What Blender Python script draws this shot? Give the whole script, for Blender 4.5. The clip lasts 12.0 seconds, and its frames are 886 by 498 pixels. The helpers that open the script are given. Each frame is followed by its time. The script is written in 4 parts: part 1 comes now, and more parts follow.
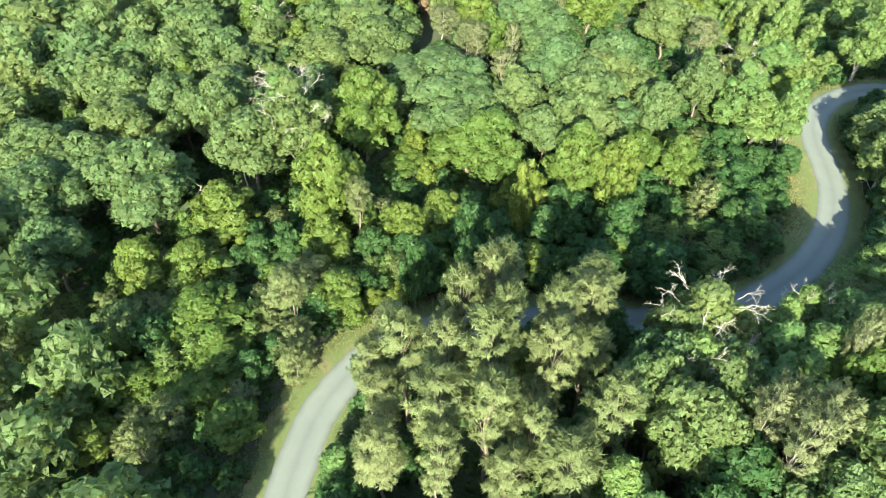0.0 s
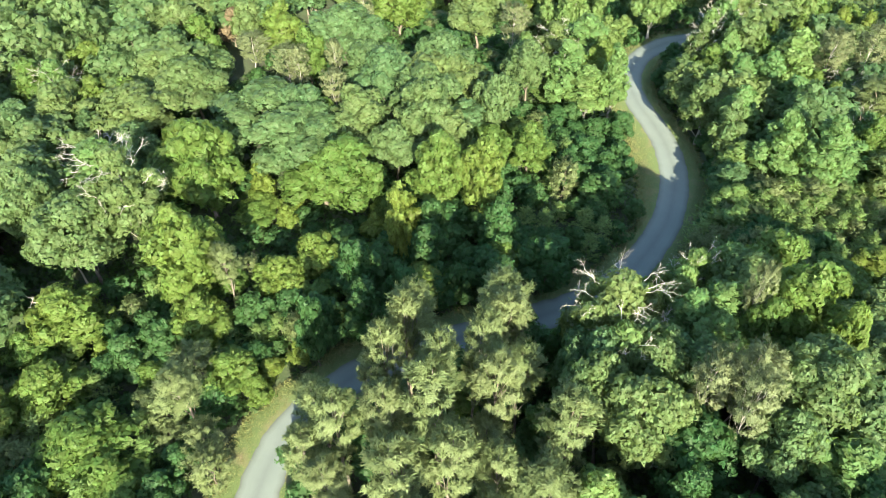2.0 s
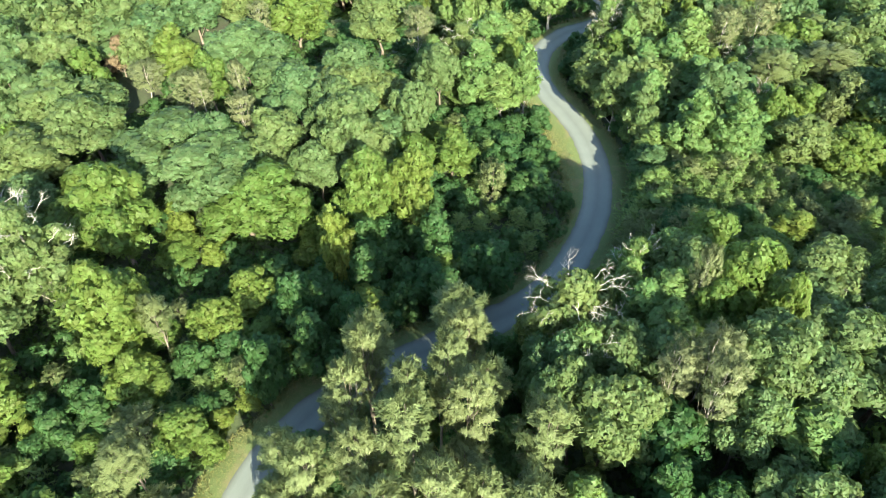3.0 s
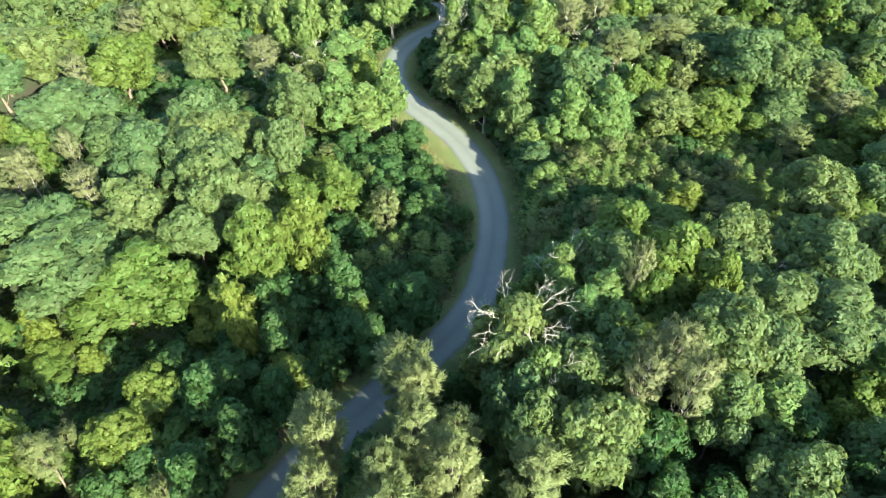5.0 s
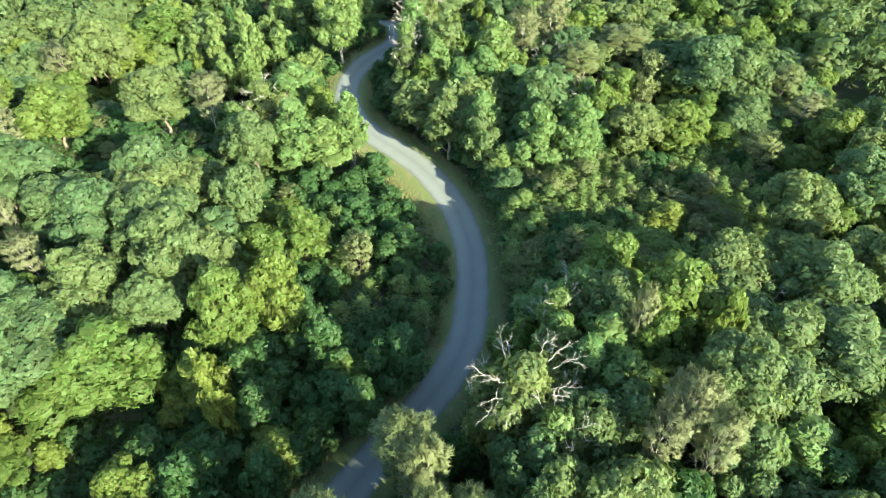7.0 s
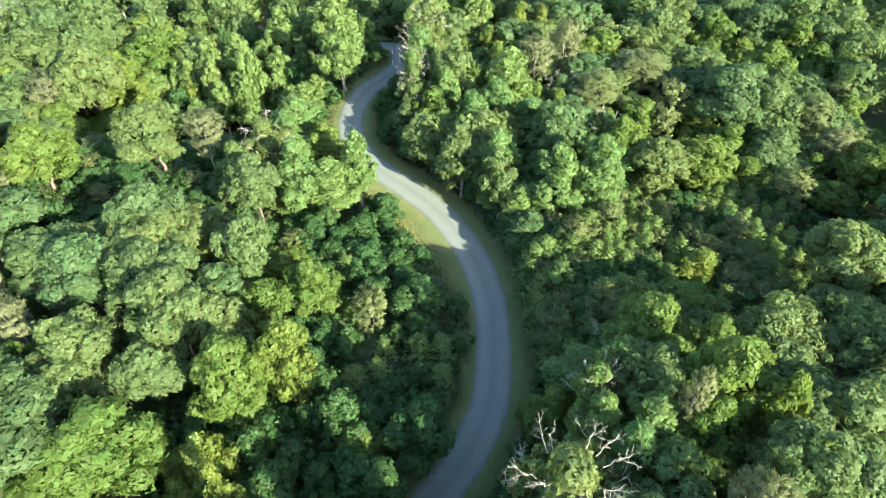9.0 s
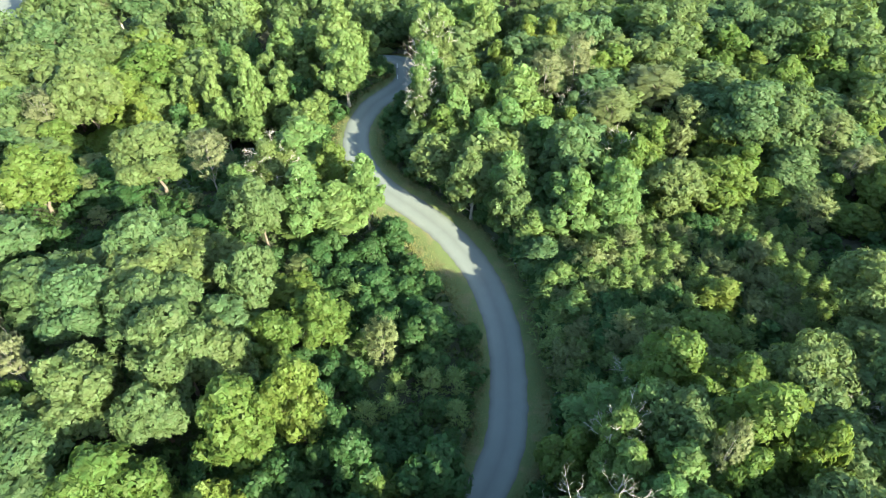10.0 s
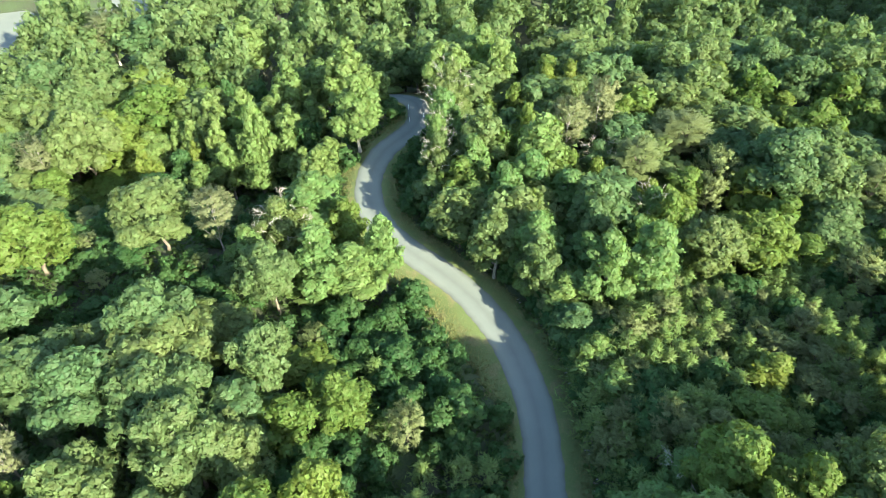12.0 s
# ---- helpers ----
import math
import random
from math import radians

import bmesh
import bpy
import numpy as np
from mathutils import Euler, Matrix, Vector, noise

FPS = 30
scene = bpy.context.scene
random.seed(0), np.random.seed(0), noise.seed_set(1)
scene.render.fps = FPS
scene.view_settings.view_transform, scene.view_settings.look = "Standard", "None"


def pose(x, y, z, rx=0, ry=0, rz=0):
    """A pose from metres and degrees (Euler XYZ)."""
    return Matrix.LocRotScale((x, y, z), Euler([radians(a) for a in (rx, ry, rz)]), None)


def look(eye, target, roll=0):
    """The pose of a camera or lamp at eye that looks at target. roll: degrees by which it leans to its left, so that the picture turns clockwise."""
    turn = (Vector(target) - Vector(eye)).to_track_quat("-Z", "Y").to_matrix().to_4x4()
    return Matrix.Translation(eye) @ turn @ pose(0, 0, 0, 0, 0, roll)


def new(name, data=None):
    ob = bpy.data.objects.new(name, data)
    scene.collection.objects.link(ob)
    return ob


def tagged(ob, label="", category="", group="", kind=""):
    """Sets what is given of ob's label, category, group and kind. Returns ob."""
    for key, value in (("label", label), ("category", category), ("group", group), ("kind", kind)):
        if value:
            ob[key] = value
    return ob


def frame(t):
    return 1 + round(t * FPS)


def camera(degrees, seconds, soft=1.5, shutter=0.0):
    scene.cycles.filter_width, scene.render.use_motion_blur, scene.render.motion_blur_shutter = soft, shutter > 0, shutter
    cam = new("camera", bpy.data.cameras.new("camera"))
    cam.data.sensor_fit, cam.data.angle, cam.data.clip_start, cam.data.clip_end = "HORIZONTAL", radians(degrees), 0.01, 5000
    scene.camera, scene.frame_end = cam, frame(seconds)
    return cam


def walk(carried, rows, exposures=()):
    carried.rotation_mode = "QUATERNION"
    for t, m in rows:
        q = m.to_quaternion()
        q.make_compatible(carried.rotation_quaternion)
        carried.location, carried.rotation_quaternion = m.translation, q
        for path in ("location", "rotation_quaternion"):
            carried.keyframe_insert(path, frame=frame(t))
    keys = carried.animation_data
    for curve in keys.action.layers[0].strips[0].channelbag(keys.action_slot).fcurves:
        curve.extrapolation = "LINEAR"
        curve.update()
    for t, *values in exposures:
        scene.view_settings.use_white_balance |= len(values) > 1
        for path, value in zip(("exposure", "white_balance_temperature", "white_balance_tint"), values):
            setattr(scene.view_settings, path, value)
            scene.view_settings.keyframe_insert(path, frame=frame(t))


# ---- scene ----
# A narrow paved road winding through mixed woodland, filmed from a drone about 70 m up. x east, y north, z up.
LENS = 67.51
cam = camera(LENS, 12.0, soft=0.5)
# seconds, eye, yaw to the left of +y, pitch, roll
FLIGHT = [
    (0, 30.77, -49.43, 70.16, 54.258, -44.471, 0.538),
    (0.5, 28.26, -49.88, 70.37, 49.144, -44.599, 0.481),
    (1, 25.84, -50.01, 70.63, 44.242, -44.772, 0.413),
    (1.5, 23.52, -49.89, 70.93, 39.438, -44.920, 0.329),
    (2, 21.28, -49.55, 71.03, 34.547, -44.998, 0.256),
    (2.5, 19.06, -49.10, 71.23, 29.338, -45.127, 0.200),
    (3, 16.84, -48.47, 71.37, 24.260, -45.237, 0.155),
    (5, 8.23, -43.68, 70.39, 7.138, -45.004, 0.153),
    (5.5, 6.92, -42.20, 70.65, 4.442, -45.056, -0.035),
    (6, 5.80, -40.53, 70.77, 2.707, -45.073, -0.103),
    (6.5, 4.71, -38.58, 70.95, 1.633, -45.081, -0.129),
    (7, 3.76, -36.47, 71.14, 1.138, -45.078, -0.233),
    (9, 0.00, -27.00, 71.99, 0.055, -45.182, -0.239),
    (9.5, -0.88, -24.58, 72.25, -0.064, -45.183, -0.303),
    (10, -1.90, -22.19, 72.49, -0.237, -45.166, -0.241),
    (10.5, -2.83, -19.79, 72.63, -0.328, -45.076, -0.267),
    (11, -3.77, -17.30, 72.89, -0.383, -45.008, -0.304),
    (11.5, -4.72, -14.84, 73.09, -0.484, -44.682, -0.357),
    (12, -5.65, -12.44, 73.25, -0.762, -44.102, -0.385),
]


def drone(x, y, z, yaw, pitch, roll):
    return pose(x, y, z, 90 + pitch, 0, yaw) @ pose(0, 0, 0, 0, 0, roll)


EXPOSURE = 2.58
walk(cam, [(t, drone(*row)) for t, *row in FLIGHT], exposures=[(0, EXPOSURE, 6350, 2.5), (3, EXPOSURE, 6350, 2.5), (9, EXPOSURE + 0.1, 6350, 2.5), (12, EXPOSURE + 0.1, 6350, 2.5)])

# ---- light ----
SUN_AZIMUTH = Vector((0.695, -0.719))   # the way to the sun, seen from above
SUN_ELEVATION = math.radians(26.5)
world = bpy.data.worlds.new("sky")
scene.world = world
world.use_nodes = True
wn = world.node_tree
sky = wn.nodes.new("ShaderNodeTexSky")
sky.sky_type = "NISHITA"
sky.sun_disc = False
sky.sun_elevation = SUN_ELEVATION
sky.sun_rotation = math.atan2(SUN_AZIMUTH.x, SUN_AZIMUTH.y)
background = wn.nodes["Background"]
background.inputs["Strength"].default_value = 0.118
wn.links.new(sky.outputs[0], background.inputs[0])

sun_data = bpy.data.lights.new("sun", "SUN")
sun_data.energy = 5.0
sun_data.angle = radians(0.6)
sun_data.color = (1.0, 0.90, 0.68)
sun = new("sun", sun_data)
to_sun = Vector((*(SUN_AZIMUTH.normalized() * math.cos(SUN_ELEVATION)), math.sin(SUN_ELEVATION)))
sun.matrix_world = look(to_sun * 300, (0, 0, 0))


# ---- materials ----
def nodes_of(name):
    mat = bpy.data.materials.new(name)
    mat.use_nodes = True
    nt = mat.node_tree
    return mat, nt, nt.nodes["Principled BSDF"], nt.nodes["Material Output"]


def math_node(nt, op, a, b):
    n = nt.nodes.new("ShaderNodeMath")
    n.operation = op
    for k, v in enumerate((a, b)):
        if isinstance(v, (int, float)):
            n.inputs[k].default_value = v
        else:
            nt.links.new(v, n.inputs[k])
    return n.outputs[0]


def noise_node(nt, scale, detail=4, rough=0.6, vector=None):
    n = nt.nodes.new("ShaderNodeTexNoise")
    n.inputs["Scale"].default_value = scale
    n.inputs["Detail"].default_value = detail
    n.inputs["Roughness"].default_value = rough
    if vector is None:
        geo = nt.nodes.new("ShaderNodeNewGeometry")
        vector = geo.outputs["Position"]
    nt.links.new(vector, n.inputs["Vector"])
    return n.outputs["Fac"]


def ramp(nt, fac, stops):
    n = nt.nodes.new("ShaderNodeValToRGB")
    e = n.color_ramp.elements
    while len(e) < len(stops):
        e.new(0.5)
    for el, (p, c) in zip(e, stops):
        el.position, el.color = p, (*c, 1)
    nt.links.new(fac, n.inputs[0])
    return n.outputs[0]


def mix(nt, fac, a, b, kind="MIX"):
    n = nt.nodes.new("ShaderNodeMix")
    n.data_type, n.blend_type = "RGBA", kind
    for v, k in ((fac, 0), (a, 6), (b, 7)):
        if isinstance(v, (int, float)):
            n.inputs[k].default_value = v
        elif isinstance(v, tuple):
            n.inputs[k].default_value = (*v, 1)
        else:
            nt.links.new(v, n.inputs[k])
    return n.outputs[2]


def leaf_material(name, colour, second, hue=0.03, glow=0.56, spread=0.48, cut=8.0, open_part=0.43):
    """Leaves: a colour that differs from tree to tree, from leaf to leaf and over the crown, and lets some light through."""
    mat, nt, bsdf, out = nodes_of(name)
    info = nt.nodes.new("ShaderNodeObjectInfo")
    geo = nt.nodes.new("ShaderNodeNewGeometry")
    tree = info.outputs["Random"]
    leaf = geo.outputs["Random Per Island"]
    patch = noise_node(nt, 0.35, 2)
    f = math_node(nt, "ADD", math_node(nt, "MULTIPLY", tree, 0.6), math_node(nt, "MULTIPLY", patch, 0.4))
    base = mix(nt, f, colour, second)
    hsv = nt.nodes.new("ShaderNodeHueSaturation")
    nt.links.new(base, hsv.inputs["Color"])
    nt.links.new(math_node(nt, "ADD", math_node(nt, "MULTIPLY", leaf, hue), 0.5 - hue / 2), hsv.inputs["Hue"])
    nt.links.new(math_node(nt, "ADD", math_node(nt, "MULTIPLY", leaf, spread), 1 - spread / 2), hsv.inputs["Value"])
    nt.links.new(hsv.outputs[0], bsdf.inputs["Base Color"])
    bsdf.inputs["Roughness"].default_value = 0.55
    bsdf.inputs["Specular IOR Level"].default_value = 0.22
    trans = nt.nodes.new("ShaderNodeBsdfTranslucent")
    nt.links.new(mix(nt, 1.0, hsv.outputs[0], (1.06, 1.0, 0.66), "MULTIPLY"), trans.inputs["Color"])
    both = nt.nodes.new("ShaderNodeMixShader")
    both.inputs[0].default_value = glow
    nt.links.new(bsdf.outputs[0], both.inputs[1])
    nt.links.new(trans.outputs[0], both.inputs[2])
    if not open_part:
        nt.links.new(both.outputs[0], out.inputs["Surface"])
        return mat
    # the spray breaks up into single leaves with gaps between them
    fine = noise_node(nt, cut, 1, 0.5)
    gap = math_node(nt, "LESS_THAN", fine, open_part)
    clear = nt.nodes.new("ShaderNodeBsdfTransparent")
    cutout = nt.nodes.new("ShaderNodeMixShader")
    nt.links.new(gap, cutout.inputs[0])
    nt.links.new(both.outputs[0], cutout.inputs[1])
    nt.links.new(clear.outputs[0], cutout.inputs[2])
    nt.links.new(cutout.outputs[0], out.inputs["Surface"])
    bump = nt.nodes.new("ShaderNodeBump")
    bump.inputs["Strength"].default_value = 0.4
    bump.inputs["Distance"].default_value = 0.06
    nt.links.new(fine, bump.inputs["Height"])
    nt.links.new(bump.outputs[0], bsdf.inputs["Normal"])
    nt.links.new(bump.outputs[0], trans.inputs["Normal"])
    return mat


def bark_material(name, dark, light, scale=9.0):
    mat, nt, bsdf, out = nodes_of(name)
    geo = nt.nodes.new("ShaderNodeNewGeometry")
    squash = nt.nodes.new("ShaderNodeVectorMath")
    squash.operation = "MULTIPLY"
    squash.inputs[1].default_value = (1, 1, 0.25)
    nt.links.new(geo.outputs["Position"], squash.inputs[0])
    f = noise_node(nt, scale, 5, 0.7, squash.outputs[0])
    nt.links.new(ramp(nt, f, [(0.35, dark), (0.65, light)]), bsdf.inputs["Base Color"])
    bsdf.inputs["Roughness"].default_value = 0.9
    bump = nt.nodes.new("ShaderNodeBump")
    bump.inputs["Strength"].default_value = 0.5
    nt.links.new(f, bump.inputs["Height"])
    nt.links.new(bump.outputs[0], bsdf.inputs["Normal"])
    return mat


OAK_LEAF = leaf_material("oak_leaf", (0.070, 0.142, 0.064), (0.150, 0.188, 0.062))
MAPLE_LEAF = leaf_material("maple_leaf", (0.096, 0.186, 0.068), (0.156, 0.222, 0.068))
POPLAR_LEAF = leaf_material("poplar_leaf", (0.124, 0.198, 0.064), (0.166, 0.226, 0.074))
BRIGHT_LEAF = leaf_material("tulip_leaf", (0.084, 0.152, 0.038), (0.144, 0.190, 0.042))
YELLOW_LEAF = leaf_material("yellow_leaf", (0.124, 0.176, 0.036), (0.156, 0.196, 0.044))
# green darkened so that the shade of the thicket is in the colour
SHADED_LEAF = leaf_material("shaded_thicket_leaf", (0.042, 0.100, 0.034), (0.068, 0.128, 0.041))
PINE_LEAF = leaf_material("pine_needle", (0.126, 0.166, 0.064), (0.158, 0.186, 0.080), 0.02, 0.4, 0.5, 0.0, 0.0)
TAN_LEAF = leaf_material("tan_needle", (0.136, 0.170, 0.078), (0.170, 0.186, 0.094), 0.02, 0.4, 0.5, 0.0, 0.0)
RUST_LEAF = leaf_material("rust_needle", (0.120, 0.092, 0.055), (0.150, 0.115, 0.072), 0.02, 0.2)
SAPLING_LEAF = leaf_material("sapling_needle", (0.128, 0.206, 0.064), (0.172, 0.236, 0.080), 0.02, 0.55, 0.5, 0.0, 0.0)
UNDER_LEAF = leaf_material("undergrowth_leaf", (0.045, 0.092, 0.028), (0.075, 0.118, 0.037))
GRASS = leaf_material("verge_grass", (0.112, 0.135, 0.044), (0.158, 0.152, 0.064), 0.03, 0.25)
BARK = bark_material("bark", (0.06, 0.045, 0.035), (0.17, 0.14, 0.11))
PALE_BARK = bark_material("pale_bark", (0.14, 0.125, 0.105), (0.32, 0.30, 0.26))
DEAD_WOOD = bark_material("dead_wood", (0.22, 0.20, 0.17), (0.42, 0.39, 0.34))


def ground_material():
    mat, nt, bsdf, out = nodes_of("forest_floor")
    big = noise_node(nt, 0.09, 4)
    fine = noise_node(nt, 3.0, 6, 0.7)
    litter = ramp(nt, fine, [(0.3, (0.020, 0.024, 0.012)), (0.7, (0.050, 0.054, 0.028))])
    green = ramp(nt, fine, [(0.3, (0.025, 0.045, 0.015)), (0.7, (0.060, 0.090, 0.030))])
    nt.links.new(mix(nt, ramp(nt, big, [(0.4, (0, 0, 0)), (0.6, (1, 1, 1))]), litter, green), bsdf.inputs["Base Color"])
    bsdf.inputs["Roughness"].default_value = 0.95
    bump = nt.nodes.new("ShaderNodeBump")
    bump.inputs["Strength"].default_value = 0.8
    bump.inputs["Distance"].default_value = 0.15
    nt.links.new(fine, bump.inputs["Height"])
    nt.links.new(bump.outputs[0], bsdf.inputs["Normal"])
    return mat


def verge_material():
    mat, nt, bsdf, out = nodes_of("mown_verge")
    big = noise_node(nt, 0.35, 4)
    fine = noise_node(nt, 6.0, 6, 0.75)
    green = ramp(nt, fine, [(0.3, (0.050, 0.080, 0.022)), (0.7, (0.105, 0.130, 0.042))])
    dry = ramp(nt, fine, [(0.3, (0.100, 0.082, 0.042)), (0.7, (0.190, 0.150, 0.082))])
    nt.links.new(mix(nt, ramp(nt, big, [(0.52, (0, 0, 0)), (0.74, (1, 1, 1))]), green, dry), bsdf.inputs["Base Color"])
    bsdf.inputs["Roughness"].default_value = 0.95
    bump = nt.nodes.new("ShaderNodeBump")
    bump.inputs["Strength"].default_value = 0.9
    bump.inputs["Distance"].default_value = 0.08
    nt.links.new(fine, bump.inputs["Height"])
    nt.links.new(bump.outputs[0], bsdf.inputs["Normal"])
    return mat


def road_material():
    """Old grey chip-seal: paler in the two wheel tracks, darker down the middle and at the edges, with patches."""
    mat, nt, bsdf, out = nodes_of("chip_seal")
    uv = nt.nodes.new("ShaderNodeUVMap")
    sep = nt.nodes.new("ShaderNodeSeparateXYZ")
    nt.links.new(uv.outputs[0], sep.inputs[0])
    across = math_node(nt, "ABSOLUTE", math_node(nt, "SUBTRACT", sep.outputs[0], 0.5), 0.0)
    wobble = math_node(nt, "MULTIPLY", math_node(nt, "SUBTRACT", noise_node(nt, 0.5, 3), 0.5), 0.10)
    track = ramp(nt, math_node(nt, "ADD", across, wobble),
                 [(0.0, (0.82, 0.82, 0.82)), (0.16, (0.97, 0.97, 0.97)), (0.33, (1, 1, 1)), (0.44, (0.8, 0.8, 0.78)), (0.5, (0.6, 0.58, 0.54))])
    fine = noise_node(nt, 14.0, 5, 0.8)
    patch = noise_node(nt, 0.22, 5, 0.6)
    stone = mix(nt, patch, (0.102, 0.120, 0.110), (0.146, 0.163, 0.146))
    grain = ramp(nt, fine, [(0.3, (0.8, 0.8, 0.8)), (0.7, (1.1, 1.1, 1.1))])
    nt.links.new(mix(nt, 1.0, mix(nt, 1.0, stone, track, "MULTIPLY"), grain, "MULTIPLY"), bsdf.inputs["Base Color"])
    bsdf.inputs["Roughness"].default_value = 0.85
    bump = nt.nodes.new("ShaderNodeBump")
    bump.inputs["Strength"].default_value = 0.4
    bump.inputs["Distance"].default_value = 0.02
    nt.links.new(fine, bump.inputs["Height"])
    nt.links.new(bump.outputs[0], bsdf.inputs["Normal"])
    return mat


FLOOR_MAT, VERGE_MAT, ROAD_MAT = ground_material(), verge_material(), road_material()


# ---- mesh helpers ----
def mesh_from(name, verts, faces, material, smooth=False):
    me = bpy.data.meshes.new(name)
    me.from_pydata([tuple(v) for v in verts] if not isinstance(verts, np.ndarray) else verts.tolist(), [],
                   faces.tolist() if isinstance(faces, np.ndarray) else faces)
    me.materials.append(material)
    if smooth:
        me.shade_smooth()
    me.update()
    return me


def part(name, me, parent, label=""):
    ob = new(name, me)
    ob.parent = parent
    return tagged(ob, label)


def smooth_step(a, b, v):
    u = np.clip((v - a) / (b - a), 0, 1)
    return u * u * (3 - 2 * u)


def height_at(x, y):
    """Lie of the land: level by the road, rising behind a bank to the south-east, falling into a hollow to the
    north-west and north. Unseen high ground is added in the east to shade the far woods.
    """
    x, y = np.asarray(x, float), np.asarray(y, float)
    hollow = np.maximum(smooth_step(60, 94, y) * smooth_step(0, 1, (-18 - x) / 20), smooth_step(104, 138, y))
    rise = smooth_step(12.5, 23, x) * (8 - 4 * smooth_step(12, 34, y) - 4 * smooth_step(44, 60, y)) * smooth_step(-45, -25, y)
    shade_ridge = 46 * np.exp(-((x - 142) / 20) ** 2) * smooth_step(30, 60, y) * (1 - smooth_step(150, 185, y))
    return rise + shade_ridge - 12 * hollow


# ---- the road ----
ROAD_POINTS = [(34, -76), (16, -62), (3, -52), (-6.5, -43.3), (-11.9, -37.5), (-15.0, -32.0), (-16.5, -27), (-16.4, -22), (-15.2, -16.6),
               (-12.4, -10.8), (-8.2, -4.6), (-3.2, 2.4), (1.5, 8.8), (4.4, 14), (5.9, 18.5), (6.5, 24), (6.75, 30), (6.2, 36), (4.8, 42),
               (2.3, 48), (-1.4, 53.8), (-6.0, 59), (-10.8, 63.6), (-14.8, 69), (-17.1, 75.5), (-17.3, 83), (-15.0, 90), (-11.2, 95.2),
               (-8.9, 99.5), (-8.9, 104.5), (-11.2, 109), (-16.5, 113.5), (-27, 119), (-42, 128)]
ROAD_HALF = 2.4


def spline(points, steps=12):
    p = [Vector((*q, 0)) for q in points]
    p = [2 * p[0] - p[1], *p, 2 * p[-1] - p[-2]]
    out = []
    for a, b, c, d in zip(p, p[1:], p[2:], p[3:]):
        for k in range(steps):
            t = k / steps
            out.append(0.5 * (2 * b + (c - a) * t + (2 * a - 5 * b + 4 * c - d) * t * t + (3 * b - a - 3 * c + d) * t ** 3))
    return np.array([(v.x, v.y) for v in out])


CENTRE = spline(ROAD_POINTS)
_tan = np.gradient(CENTRE, axis=0)
_tan /= np.linalg.norm(_tan, axis=1)[:, None]
SIDE = np.stack([_tan[:, 1], -_tan[:, 0]], 1)        # to the right of the way north
ALONG = np.r_[0, np.cumsum(np.linalg.norm(np.diff(CENTRE, axis=0), axis=1))]


def road_gap(x, y):
    """Distance from the road's middle line, and on which side (+ right)."""
    d = np.stack([x, y], -1)[:, None] - CENTRE[None, ::3]
    dist = np.linalg.norm(d, axis=2)
    k = dist.argmin(1)
    side = (d[np.arange(len(k)), k] * SIDE[::3][k]).sum(1)
    return dist.min(1), np.sign(side), k * 3


def strip(name, offsets_left, offsets_right, lift, columns, material, label, camber=0.0):
    n = len(CENTRE)
    verts, faces, uvs = [], [], []
    for i in range(n):
        for c in range(columns + 1):
            u = c / columns
            o = offsets_left[i] * (1 - u) + offsets_right[i] * u
            x, y = CENTRE[i] + SIDE[i] * o
            verts.append((x, y, float(height_at(x, y)) + lift + camber * (1 - (2 * u - 1) ** 2)))
            uvs.append((u, ALONG[i]))
    w = columns + 1
    for i in range(n - 1):
        for c in range(columns):
            a = i * w + c
            faces.append((a, a + 1, a + w + 1, a + w))
    me = mesh_from(name, verts, faces, material, True)
    layer = me.uv_layers.new(name="UVMap")
    for loop in me.loops:
        layer.data[loop.index].uv = uvs[loop.vertex_index]
    ob = new(name, me)
    return tagged(ob, label, name.replace("_", " "), kind="structure")


def rag(seed, amount, scale=0.35):
    return np.array([amount * noise.noise(Vector((s * scale, seed, 0.3))) + 0.4 * amount * noise.noise(Vector((s * scale * 3.7, seed, 1.7))) for s in ALONG])


def wide(y0, y1, amount):
    return amount * smooth_step(y0 - 5, y0 + 3, CENTRE[:, 1]) * (1 - smooth_step(y1 - 3, y1 + 5, CENTRE[:, 1]))


VERGE_LEFT = 4.5 + rag(3, 1.3) + wide(41, 64, 2.2) + wide(-50, -14, 0.6)
VERGE_RIGHT = 4.9 + rag(9, 0.7) + wide(18, 44, 0.5)
strip("road", -ROAD_HALF + rag(1, 0.22, 0.8), ROAD_HALF + rag(2, 0.22, 0.8), 0.03, 8, ROAD_MAT, "narrow grey chip-sealed road with paler wheel tracks and ragged edges", 0.06)
strip("verge", -VERGE_LEFT, VERGE_RIGHT, 0.012, 8, VERGE_MAT, "rough mown grass verge, green and straw-coloured, along the road")


def ground_sheet():
    def axis(lo, hi):
        near = np.arange(lo, hi + 0.1, 2.0)
        far = np.array([60, 160, 360, 800, 1800, 4000.0])
        return np.r_[(lo - far)[::-1], near, hi + far]
    xs, ys = axis(-160, 180), axis(-100, 240)
    gx, gy = np.meshgrid(xs, ys)
    verts = np.stack([gx, gy, height_at(gx, gy) - 0.02], -1).reshape(-1, 3)
    w = len(xs)
    faces = [(r * w + c, r * w + c + 1, (r + 1) * w + c + 1, (r + 1) * w + c) for r in range(len(ys) - 1) for c in range(w - 1)]
    tagged(new("ground", mesh_from("ground", verts, faces, FLOOR_MAT, True)), "dark forest floor of leaf litter and low green plants", "ground", kind="structure")


ground_sheet()


